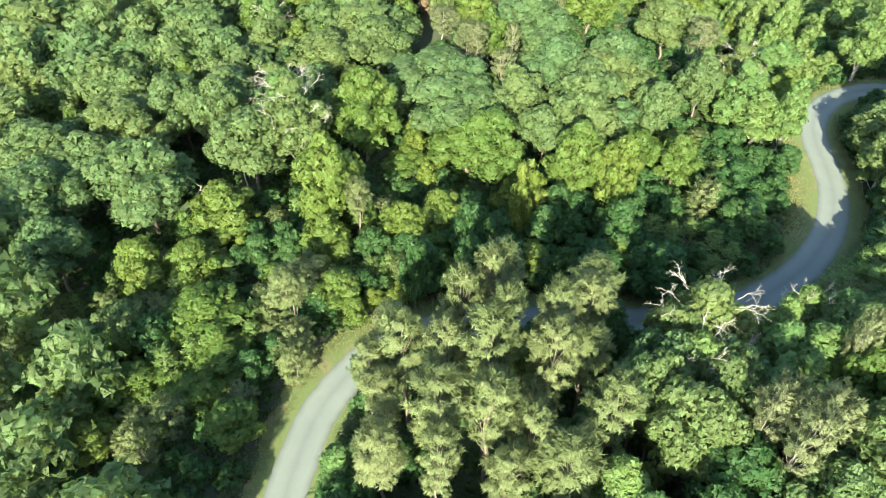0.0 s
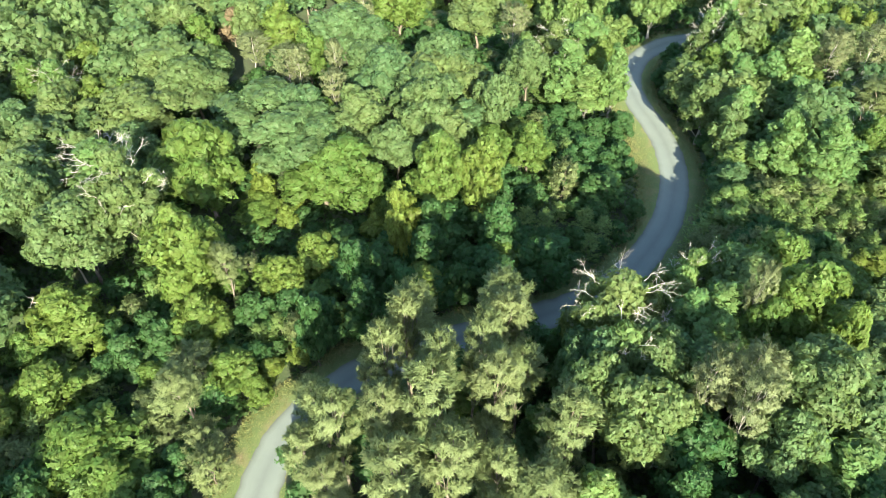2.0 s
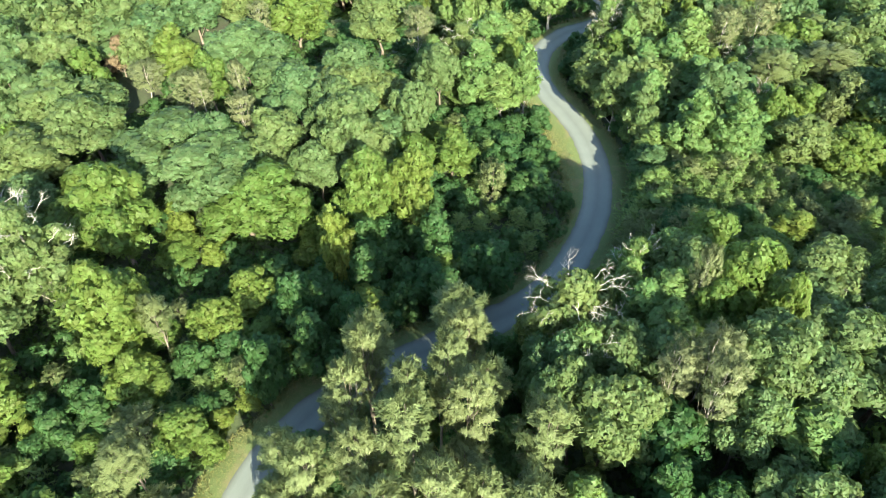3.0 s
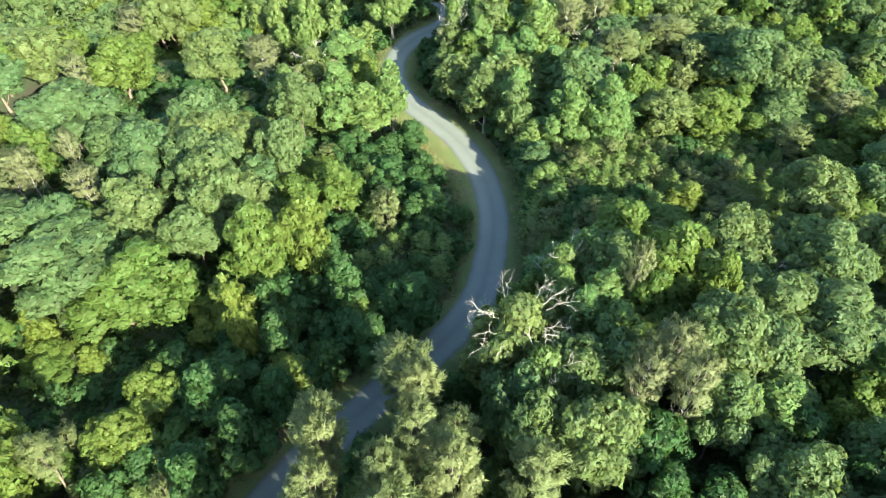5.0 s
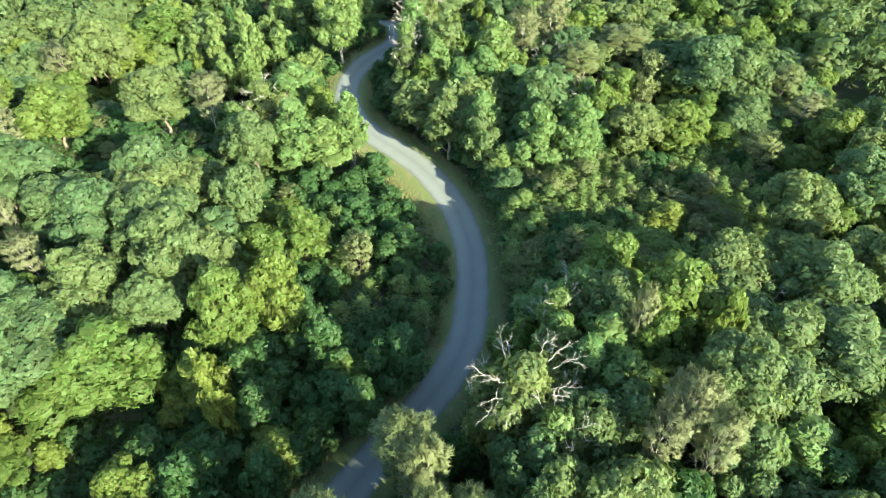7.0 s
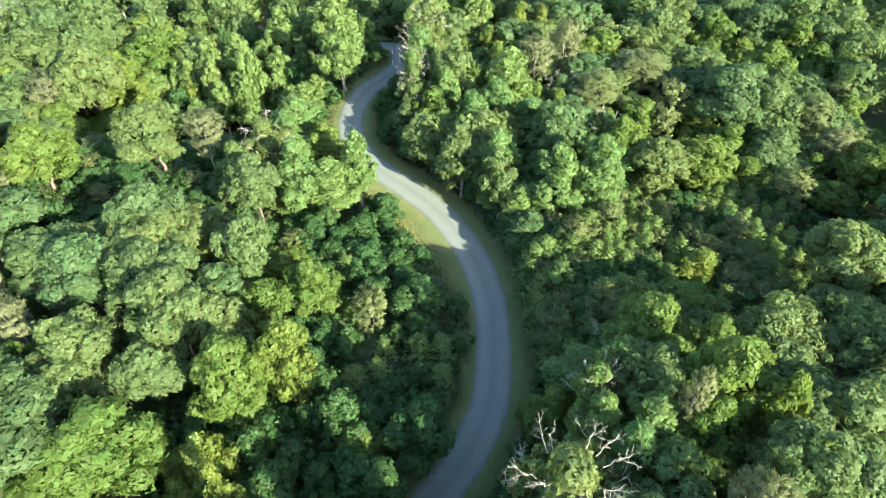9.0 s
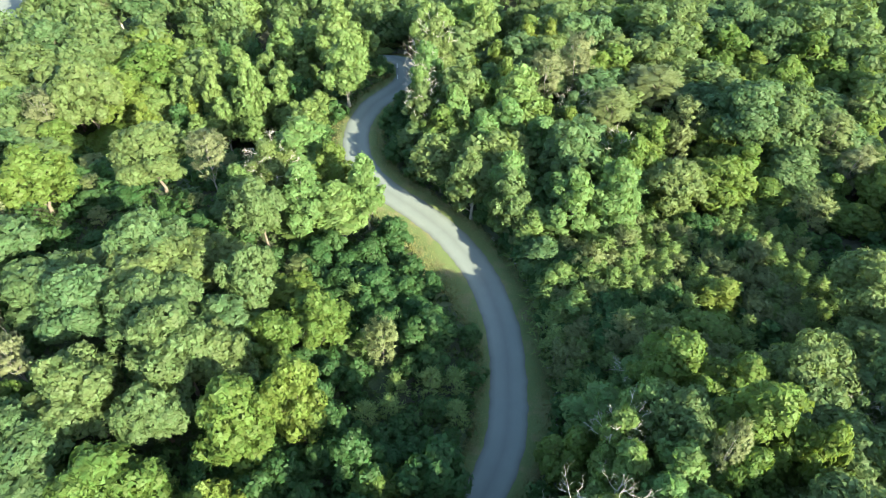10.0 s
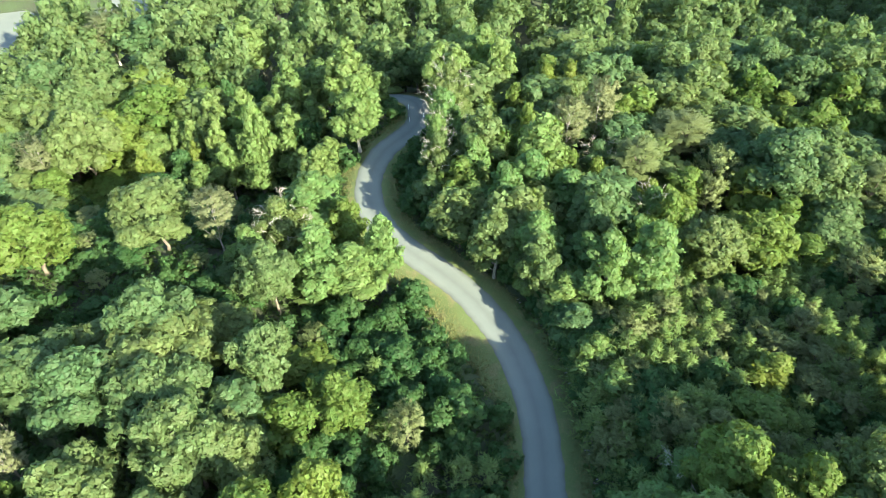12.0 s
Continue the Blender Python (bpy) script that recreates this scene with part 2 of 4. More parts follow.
def clearing(x, y, rx, ry, turn):
    bm_verts, faces = [(0, 0, 0.03)], []
    n = 28
    for k in range(n):
        a = 2 * math.pi * k / n
        f = 1 / max(abs(math.cos(a)), abs(math.sin(a))) ** 0.7 * (1 + 0.05 * noise.noise(Vector((math.cos(a) * 2, math.sin(a) * 2, x))))
        bm_verts.append((rx * math.cos(a) * f, ry * math.sin(a) * f, 0.03))
        faces.append((0, k + 1, (k + 1) % n + 1))
    me = mesh_from("parking_area", bm_verts, faces, ROAD_MAT)
    layer = me.uv_layers.new(name="UVMap")
    for loop in me.loops:
        layer.data[loop.index].uv = (0.25, 0.0)
    ob = new("parking_area", me)
    ob.matrix_world = pose(x, y, float(height_at(x, y)), 0, 0, turn)
    tagged(ob, "pale grey gravel clearing among the far trees", "clearing", kind="structure")


CLEARINGS = [(-127, 167, 18), (-95, 182, 16), (-118, 150, 11), (-112, 140, 8), (-90, 168, 10)]
clearing(-127, 165, 9, 14, 20)
clearing(-95, 180, 10, 9, 0)


# ---- foliage ----
rng = np.random.default_rng(7)


def unit(v):
    return v / np.maximum(np.linalg.norm(v, axis=-1, keepdims=True), 1e-9)


def leaves(centres, normals, size, slim=0.62, along=None):
    """One pointed triangle a leaf spray. Returns vertices and faces."""
    n = len(centres)
    rand = rng.normal(size=(n, 3)) if along is None else along
    t = unit(np.cross(np.cross(normals, rand), normals))
    b = np.cross(normals, t)
    s = np.broadcast_to(size, (n,))[:, None] * 1.2
    v = np.stack([centres + t * s * 1.15, centres - t * s * 0.65 + b * s * slim * 1.35, centres - t * s * 0.65 - b * s * slim * 1.35], 1).reshape(-1, 3)
    return v, np.arange(3 * n).reshape(n, 3)


def leaf_mesh(name, lots, material):
    """A mesh of leaf triangles; each leaf is shaded as a piece of the rounded clump that it grows on."""
    v = np.concatenate([lot[0] for lot in lots])
    bend = np.repeat(np.concatenate([lot[1] for lot in lots]), 3, 0)
    me = mesh_from(name, v, np.arange(len(v)).reshape(-1, 3), material, True)
    me.normals_split_custom_set_from_vertices(bend.tolist())
    return me


def ball(n, low=-1.0):
    d = unit(rng.normal(size=(n * 3, 3)))
    return d[d[:, 2] > low][:n]


def clumps_to_leaves(centres, radii, per, size, flat=0.75, slim=0.62, low=-0.45, spread=0.55):
    c = np.repeat(centres, per, 0)
    r = np.repeat(radii, per)[:, None]
    d = ball(len(c) * 2, low)[: len(c)]
    p = c + d * r * (1, 1, flat) * rng.uniform(0.62, 1.08, (len(c), 1))
    n = unit(d + spread * rng.normal(size=d.shape) + (0, 0, 0.35))
    return leaves(p, n, size * rng.uniform(0.7, 1.3, len(c)), slim)


def crown_lobes(h, r, lobes, bottom, peak, taper, big=(0.22, 0.45)):
    """Centres and radii of the rounded lobes that a crown is heaped up from."""
    mid, up, down = peak * h, (1 - peak) * h, (peak - bottom) * h
    d = ball(lobes * 2, -0.75)[:lobes]
    tall = np.where(d[:, 2] > 0, up, down)
    reach = rng.uniform(0.58, 1.0, lobes)
    c = np.stack([d[:, 0] * reach * r, d[:, 1] * reach * r, mid + d[:, 2] * 0.80 * tall], 1)
    width = 1 - (1 - taper) * np.clip((c[:, 2] - mid) / up, 0, 1)
    c[:, :2] *= width[:, None]
    rad = r * rng.uniform(*big, lobes) * (0.55 + 0.45 * width)
    top = 0.38 * r * (0.5 + 0.5 * taper)
    core = [(0, 0, mid - 0.45 * down, 0.55 * r), (0, 0, mid, 0.66 * r), (0, 0, mid + 0.4 * up, 0.56 * r * (0.4 + 0.6 * taper)), (0, 0, h - top, top)]
    c = np.r_[c, [q[:3] for q in core]]
    return c, np.r_[rad, [q[3] for q in core]]


def crown_sprays(c, rad, sprays, low=-0.75):
    """Places on the outer skin of the lobes, and the way that each one faces."""
    k = rng.choice(len(c), size=sprays * 7, p=rad ** 2 / (rad ** 2).sum())
    n = ball(len(k) * 3, low)[: len(k)]
    p = c[k] + n * (1, 1, 0.9) * rad[k][:, None] * rng.uniform(0.80, 1.16, (len(k), 1))
    inside = np.linalg.norm(p[:, None] - c[None], axis=2) < 0.88 * rad[None]
    inside[np.arange(len(k)), k] = False
    keep = ~inside.any(1) & (p[:, 2] > 0.25)
    return p[keep][:sprays], unit(n[keep][:sprays] + (0, 0, 0.35))


def sprays_to_leaves(p, n, reach, per, size, slim=0.6, loose=0.38):
    """Each spray is a small dome of leaves."""
    c, f = np.repeat(p, per, 0), np.repeat(n, per, 0)
    off = rng.normal(size=c.shape)
    off -= f * (off * f).sum(1, keepdims=True) * 0.7
    f = unit(f + 0.30 * np.repeat(rng.normal(size=p.shape), per, 0))
    s = np.repeat(rng.uniform(0.6, 1.4, len(p)), per)[:, None]
    q = c + off * reach * 0.5 * s - f * (off ** 2).sum(1, keepdims=True) * 0.10 * reach
    face = unit(f + 0.45 * off + loose * rng.normal(size=f.shape))
    v, _ = leaves(q, face, size * rng.uniform(0.7, 1.3, len(q)), slim)
    return v, unit(unit(f + 0.6 * off) + 0.65 * face)


def filling(c, rad, count, size):
    """Leaves deeper in the crown, so that one looks through gaps onto more leaves."""
    k = rng.choice(len(c), size=count, p=rad ** 2 / (rad ** 2).sum())
    d = ball(count * 3, -0.7)[:count]
    face = unit(d + 0.4 * rng.normal(size=d.shape) + (0, 0, 0.3))
    v, _ = leaves(c[k] + d * rad[k][:, None] * rng.uniform(0.55, 0.8, (count, 1)), face, size * rng.uniform(0.8, 1.3, count), 0.75)
    return v, face


def tube(points, radii, sides=6):
    v, f = [], []
    pts = [Vector(p) for p in points]
    for i, p in enumerate(pts):
        d = (pts[min(i + 1, len(pts) - 1)] - pts[max(i - 1, 0)]).normalized()
        a = d.orthogonal().normalized()
        b = d.cross(a)
        for k in range(sides):
            w = 2 * math.pi * k / sides
            v.append(p + (a * math.cos(w) + b * math.sin(w)) * radii[i])
    for i in range(len(pts) - 1):
        for k in range(sides):
            f.append((i * sides + k, i * sides + (k + 1) % sides, (i + 1) * sides + (k + 1) % sides, (i + 1) * sides + k))
    f.append(tuple((len(pts) - 1) * sides + k for k in range(sides)))
    return [tuple(q) for q in v], f


def joined(pieces):
    verts, faces = [], []
    for v, f in pieces:
        o = len(verts)
        verts += [tuple(q) for q in v]
        faces += [tuple(int(i) + o for i in face) for face in f]
    return verts, faces


def bent(a, b, wander, steps=5):
    a, b = np.array(a, float), np.array(b, float)
    out = []
    for k in range(steps + 1):
        t = k / steps
        out.append(tuple(a + (b - a) * t + wander * math.sin(math.pi * t) * rng.normal(size=3) * (0.4, 0.4, 0.2)))
    return out


def trunk_mesh(name, h, r0, tips, material, reach=0.9, limb=0.34):
    top = (rng.normal(0, r0), rng.normal(0, r0), h * reach)
    stem = bent((0, 0, -0.3), top, 0.5, 6)
    n = len(stem)
    pieces = [tube(stem, [r0 * (1.35 if k == 0 else 1 - 0.85 * k / (n - 1)) for k in range(n)], 7)]
    for tip in tips:
        k = int(np.clip((tip[2] / h - 0.16) * n * 0.9, 1, n - 2))
        pieces.append(tube(bent(stem[k], tip, 0.3, 4), [r0 * limb * (1 - 0.8 * j / 4) for j in range(5)], 4))
    v, f = joined(pieces)
    return mesh_from(name, v, f, material, True)


def twigs(start, heading, length, radius, depth, pieces):
    """A forking bare branch."""
    end = Vector(start) + Vector(heading) * length
    pieces.append(tube(bent(start, end, length * 0.16, 3), [radius * (1 - 0.5 * j / 3) for j in range(4)], 4))
    if depth > 0:
        for _ in range(3 if depth > 1 else 2):
            h2 = (Vector(heading) + Vector(rng.normal(size=3) * 0.6)).normalized()
            twigs(tuple(Vector(start).lerp(end, rng.uniform(0.45, 1.0))), tuple(h2), length * rng.uniform(0.45, 0.75), radius * 0.55, depth - 1, pieces)


# ---- tree kinds: each build is a trunk mesh and a crown mesh, at the usual height and crown radius of its kind ----
def make_broadleaf(leaf, bark, h, r, lobes, sprays, per, size, reach, bottom, peak, taper, limbs, deep=500):
    c, rad = crown_lobes(h, r, lobes, bottom, peak, taper)
    p, n = crown_sprays(c, rad, sprays)
    lots = [sprays_to_leaves(p, n, reach, per, size), filling(c, rad, deep, size * 1.7)]
    tips = c[rng.permutation(lobes)[:limbs]]
    return [("trunk", trunk_mesh("trunk", h, 0.017 * h, tips, bark, 0.8)), ("crown", leaf_mesh("crown", lots, leaf))]


def needle_fans(p, n, per, length, width, spread=0.8):
    """Each place carries a brush of needles that fan out and up."""
    c, f = np.repeat(p, per, 0), np.repeat(n, per, 0)
    out = unit(f + spread * rng.normal(size=f.shape))
    face = unit(np.cross(out, rng.normal(size=out.shape)))
    face *= np.sign((face * (f + (0, 0, 0.5))).sum(1, keepdims=True) + 1e-6)
    s = length * rng.uniform(0.65, 1.3, (len(c), 1))
    b = np.cross(face, out)
    base = c + rng.normal(size=c.shape) * 0.3 * length
    v = np.stack([base + out * s, base + b * width * s, base - b * width * s], 1).reshape(-1, 3)
    return v, unit(f + 0.35 * out + 0.4 * face)


def make_pine(leaf, bark, h, r, branches, fans, per, length, bottom, width=0.17, open_low=0.0, limbs=14):
    """Old-field pine: a rounded, open crown of upswept branches, each one a plume of needle brushes with air between."""
    cs, ways, tips = [], [], []
    for k in range(branches):
        u = ((k + rng.uniform(0, 1)) / branches) ** 0.8
        z = h * (bottom + (0.93 - bottom) * u)
        a = k * 2.4 + rng.normal(0, 0.35)
        reach = r * (0.55 + 0.75 * u - 1.05 * u ** 3.2) * rng.uniform(0.75, 1.2) * (1 - open_low * (1 - u))
        way = np.array([math.cos(a), math.sin(a), 0.0])
        side = np.array([-math.sin(a), math.cos(a), 0.0])
        rise = rng.uniform(0.15, 0.55) + 0.5 * u
        tips.append(tuple(way * reach * 0.9 + (0, 0, z + rise * reach * 0.6)))
        for i in range(fans):
            f = 0.30 + 0.72 * math.sqrt((i + rng.uniform(0, 1)) / fans)
            cs.append(way * reach * f + side * rng.normal(0, 0.13 + 0.16 * f) * r * 0.5 + (0, 0, z + rise * reach * f * f + rng.normal(0, 0.12)))
            ways.append(way * (0.35 + 0.4 * f) + side * rng.normal(0, 0.35) + (0, 0, 0.95))
    for i in range(5):
        cs.append(np.array([rng.normal(0, 0.12), rng.normal(0, 0.12), h * 0.94 + 0.012 * h * i]))
        ways.append(np.array([0, 0, 1.0]))
    lot = needle_fans(np.array(cs), unit(np.array(ways)), per, length, width)
    some = [tips[int(i)] for i in rng.permutation(len(tips))[:limbs]]
    return [("trunk", trunk_mesh("trunk", h, 0.0095 * h, some, bark, 0.95, 0.30)), ("crown", leaf_mesh("crown", [lot], leaf))]


def make_sapling(leaf, bark, h, r, whorls, branches, fans, per, length):
    """Young pine: whorls of upswept arms that end in spiky shoots."""
    cs, ways = [], []
    for k in range(whorls):
        u = k / (whorls - 1)
        for j in range(branches):
            a = 2 * math.pi * (j + rng.uniform(-0.35, 0.35)) / branches + k * 1.1
            reach = r * (1.05 - 0.78 * u) * rng.uniform(0.7, 1.2)
            way = np.array([math.cos(a), math.sin(a), 0.0])
            for i in range(fans):
                f = 0.25 + 0.75 * (i + rng.uniform(0.2, 0.9)) / fans
                cs.append(way * reach * f + (0, 0, h * (0.10 + 0.72 * u) + reach * f * f * 0.55))
                ways.append(way * 0.7 + rng.normal(size=3) * 0.15 + (0, 0, 0.9))
    for i in range(4):
        cs.append(np.array([0, 0, h * (0.82 + 0.045 * i)]))
        ways.append(np.array([0, 0, 1.0]))
    lot = needle_fans(np.array(cs), unit(np.array(ways)), per, length, 0.15, 0.6)
    return [("trunk", trunk_mesh("trunk", h, 0.05, [], bark, 0.9)), ("crown", leaf_mesh("crown", [lot], leaf))]


def make_dead_top(leaf, h=18.0, r=3.8, bare=20):
    """A broadleaf some of whose limbs have died back to bare pale wood."""
    c, rad = crown_lobes(h * 0.95, r, 36, 0.22, 0.60, 0.78, (0.16, 0.34))
    p, n = crown_sprays(c, rad, 560)
    lots = [sprays_to_leaves(p, n, 0.62, 13, 0.21), filling(c, rad, 420, 0.36)]
    parts = [("trunk", trunk_mesh("trunk", h, 0.3, c[:12], PALE_BARK)), ("crown", leaf_mesh("crown", lots, leaf))]
    for i in range(bare):
        a, pieces = i * 2.4 + rng.normal(0, 0.3), []
        u = rng.uniform(0.0, 1.0)
        r0 = r * (0.95 - 0.5 * u)
        start = (r0 * math.cos(a), r0 * math.sin(a), h * (0.58 + 0.31 * u))
        twigs(start, unit(np.array([math.cos(a), math.sin(a), rng.uniform(0.4, 1.5)])), rng.uniform(0.9, 1.6), 0.035, 3, pieces)
        bv, bf = joined(pieces)
        parts.append(("bare_branch", mesh_from("bare_branch", bv, bf, DEAD_WOOD, True)))
    return parts


def make_snag(h=9.0):
    pieces = [tube(bent((0, 0, -0.3), (0.3, 0.2, h), 0.3, 6), [0.17 - 0.02 * k for k in range(7)], 7)]
    for _ in range(9):
        a, z = rng.uniform(0, 2 * math.pi), rng.uniform(0.5, 0.95) * h
        twigs((0.2, 0.1, z), unit(np.array([math.cos(a), math.sin(a), 0.9])), rng.uniform(1.2, 2.2), 0.06, 2, pieces)
    v, f = joined(pieces)
    return [("trunk", mesh_from("trunk", v, f, DEAD_WOOD, True))]


# code: name, label, category, usual height and crown radius, builds
KINDS = {
    "O": ("oak_tree", "broad oak with mid-green leaves in rounded clumps", "oak tree", 14, 4.0, [make_broadleaf(OAK_LEAF, BARK, 14, 4.0, 32, 600, 11, 0.235, 0.66, 0.30, 0.66, 0.92, 9) for _ in range(5)]),
    "B": ("tulip_tree", "yellow-green broadleaf tree with a dense sunlit crown", "tree", 12, 3.3, [make_broadleaf(BRIGHT_LEAF, BARK, 12, 3.3, 34, 440, 11, 0.215, 0.60, 0.15, 0.55, 0.72, 7) for _ in range(4)]),
    "Y": ("young_tree", "small young tree with bright yellow-green leaves", "tree", 9, 2.2, [make_broadleaf(YELLOW_LEAF, BARK, 9, 2.2, 18, 260, 11, 0.19, 0.5, 0.12, 0.5, 0.65, 4, 220) for _ in range(3)]),
    "T": ("poplar_tree", "tall slender poplar with pale green leaves", "poplar tree", 15, 3.2, [make_broadleaf(POPLAR_LEAF, PALE_BARK, 15, 3.2, 34, 400, 10, 0.25, 0.66, 0.12, 0.50, 0.55, 6) for _ in range(4)]),
    "C": ("maple_tree", "tall narrow tree, leafy almost to the ground", "tree", 14, 2.7, [make_broadleaf(MAPLE_LEAF if k < 3 else OAK_LEAF, PALE_BARK, 14, 2.7, 38, 420, 11, 0.225, 0.60, 0.10, 0.52, 0.62, 8) for k in range(4)]),
    "K": ("shrub", "green leafy shrub in a roadside thicket, its leaf colour darkened for shade", "shrub", 8, 2.6, [make_broadleaf(SHADED_LEAF, BARK, 8, 2.6, 16, 260, 10, 0.22, 0.58, 0.04, 0.50, 0.8, 4, 220) for _ in range(4)]),
    "P": ("pine_tree", "olive-green pine with upturned needle tufts", "pine tree", 21, 2.6, [make_pine(PINE_LEAF, BARK, 21, 2.6, 44, 9, 27, 0.41, 0.50, 0.10) for _ in range(5)]),
    "Q": ("young_pine_tree", "bushy olive-green young pine with dense needles", "pine tree", 8, 2.6, [make_pine(PINE_LEAF, BARK, 8, 2.6, 34, 8, 18, 0.38, 0.12, 0.14) for _ in range(3)]),
    "G": ("thin_pine_tree", "thinning greyish-tan pine with bare lower branches", "pine tree", 14, 3.0, [make_pine(TAN_LEAF, PALE_BARK, 14, 3.0, 42, 9, 26, 0.36, 0.42, 0.10, 0.12, 16) for _ in range(4)]),
    "S": ("pine_sapling", "young pine sapling with spiky upright shoots", "sapling", 5.5, 1.5, [make_sapling(SAPLING_LEAF, BARK, 5.5, 1.5, 6, 6, 3, 9, 0.36) for _ in range(5)]),
    "R": ("browned_tree", "small tree with dry rust-brown leaves", "tree", 9, 2.6, [make_broadleaf(RUST_LEAF, BARK, 9, 2.6, 14, 200, 10, 0.22, 0.5, 0.15, 0.5, 0.7, 4, 150)]),
    "N": ("dying_tree", "leafy tree with bare dead limbs at the top", "tree", 18, 3.8, [make_dead_top(OAK_LEAF if k == 1 else MAPLE_LEAF) for k in range(3)]),
    "D": ("dead_tree", "bare pale grey dead tree", "dead tree", 9, 2.6, [make_snag() for _ in range(2)]),
}
# plainer builds of the commonest kinds, for where the camera never comes near
COARSE = {
    "O": [make_broadleaf(OAK_LEAF, BARK, 14, 4.0, 22, 300, 9, 0.33, 0.9, 0.25, 0.62, 0.9, 3, 200) for _ in range(3)],
    "B": [make_broadleaf(BRIGHT_LEAF, BARK, 12, 3.3, 20, 260, 9, 0.29, 0.8, 0.12, 0.52, 0.68, 3, 180) for _ in range(3)],
}
COARSE["C"] = COARSE["O"]
GROUPS = {"O": "oaks", "B": "tulip trees", "Y": "young bright trees", "T": "poplars", "C": "maples", "K": "roadside shrubs", "P": "pines", "Q": "young pines", "G": "thin pines", "S": "pine saplings", "R": "browned trees", "N": "dying trees", "D": "dead trees"}


def plant(code, x, y, h, r, plain=False):
    """A tree of that kind with its foot on the ground."""
    if code == "P" and h < 12:
        code = "Q"
    name, label, category, h0, r0, variants = KINDS[code]
    if code in COARSE and (plain or y > 112 or x < -76 or x > 70 or y < -68):
        variants = COARSE[code]
    k = int(rng.integers(len(variants)))
    m = Matrix.LocRotScale((x, y, float(height_at(x, y))), Euler((rng.normal(0, 0.03), rng.normal(0, 0.03), rng.uniform(0, 6.28))), None)
    ob = new(name)
    ob.matrix_world = m @ Matrix.Diagonal((r / r0, r / r0, h / h0, 1))
    for part_name, me in variants[k]:
        part(part_name, me, ob)
    return tagged(ob, label, category, GROUPS[code])


# ---- trees that can be told apart: kind, x, y, height, crown radius ----
NEAR_PINES = [
    ("P", 1.8, -36.2, 17.6, 3), ("P", 7.9, -33.4, 20.3, 2.3), ("P", -3.1, -32.1, 17, 2.6), ("P", -7, -32, 17, 2.4), ("P", 3.5, -30.3, 21.1, 3.6), ("P", -5.7, -28.1, 21.2, 2.7),
    ("P", 10.7, -27.9, 17.7, 2.7), ("P", -9.6, -26.4, 17, 2.5), ("P", -1.6, -25.9, 21.7, 2.6), ("P", 5.8, -25.6, 21.9, 3), ("P", 9.9, -24, 20, 2.4), ("P", 3, -23.7, 24.7, 3.1),
    ("P", 14.2, -22.9, 18.6, 3.6), ("P", 7.1, -21.3, 17, 2.8), ("P", -7.6, -21.2, 16, 1.9), ("P", -4.9, -20.5, 23.5, 2.1), ("P", 0.8, -20.3, 24.8, 2.4), ("C", 17.9, -20, 14.4, 2.6),
]
NEAR_PINES_B = [
    ("P", 5.7, -17.7, 24.1, 2.7), ("P", 13.2, -17.6, 22.1, 3), ("P", -5.4, -17.2, 23.8, 2), ("P", 1.7, -15.9, 24.1, 2.5), ("P", -6.6, -15.7, 22.3, 2.9), ("O", 34.8, -14.8, 13.7, 3.4),
    ("O", 18, -12.5, 17.4, 3.6), ("P", 5.7, -12.2, 18, 2.7),
]
BANK_TREES = [
    ("N", 19.4, -10.6, 11.8, 2.9), ("G", 26.2, -9.1, 17.8, 2.3), ("O", 29.7, -8.6, 14.1, 2.7), ("B", 41.9, -8.6, 10.4, 1.9), ("G", 22.1, -7.3, 16.6, 2.4),
    ("B", 40.5, -6.5, 10.6, 1.9), ("B", 37.1, -5.7, 9.4, 1.7), ("O", 19.6, -4.2, 9.8, 3.6), ("G", 25, -4, 15.8, 3), ("B", 45.6, -2.2, 12, 3.7), ("O", 30.8, -1.3, 15.5, 4),
    ("N", 10.9, -1.2, 23.5, 5), ("O", 36.2, -1, 12.8, 4.1), ("O", 50.2, 2, 12, 3.8), ("O", 42.7, 3.9, 13, 5), ("G", 22.3, 5.4, 17, 1.6),
]
BANK_TREES_B = [
    ("B", 30.7, 5.5, 16.4, 2.1), ("O", 37, 5.6, 13.2, 4.2), ("C", 20.5, 6.1, 13, 3.3), ("B", 27, 8, 16.9, 3.9), ("O", 33.8, 11.6, 10.5, 3.8), ("N", 38.4, 11.8, 10.7, 1.7),
    ("O", 44.1, 12.7, 14, 4), ("K", 24.6, 13.6, 7, 3), ("O", 53.1, 17, 13, 4.1), ("N", 20.2, 20.6, 6, 2.6), ("O", 46.8, 20.8, 8.2, 4),
    ("B", 30, 26.5, 6, 3.4), ("O", 48.5, 28.3, 14.1, 4.1), ("Y", 34.5, 33.5, 6.5, 2.8), ("B", 56.2, 34.1, 10, 4), ("O", 59.9, 34.7, 14, 4.4),
]
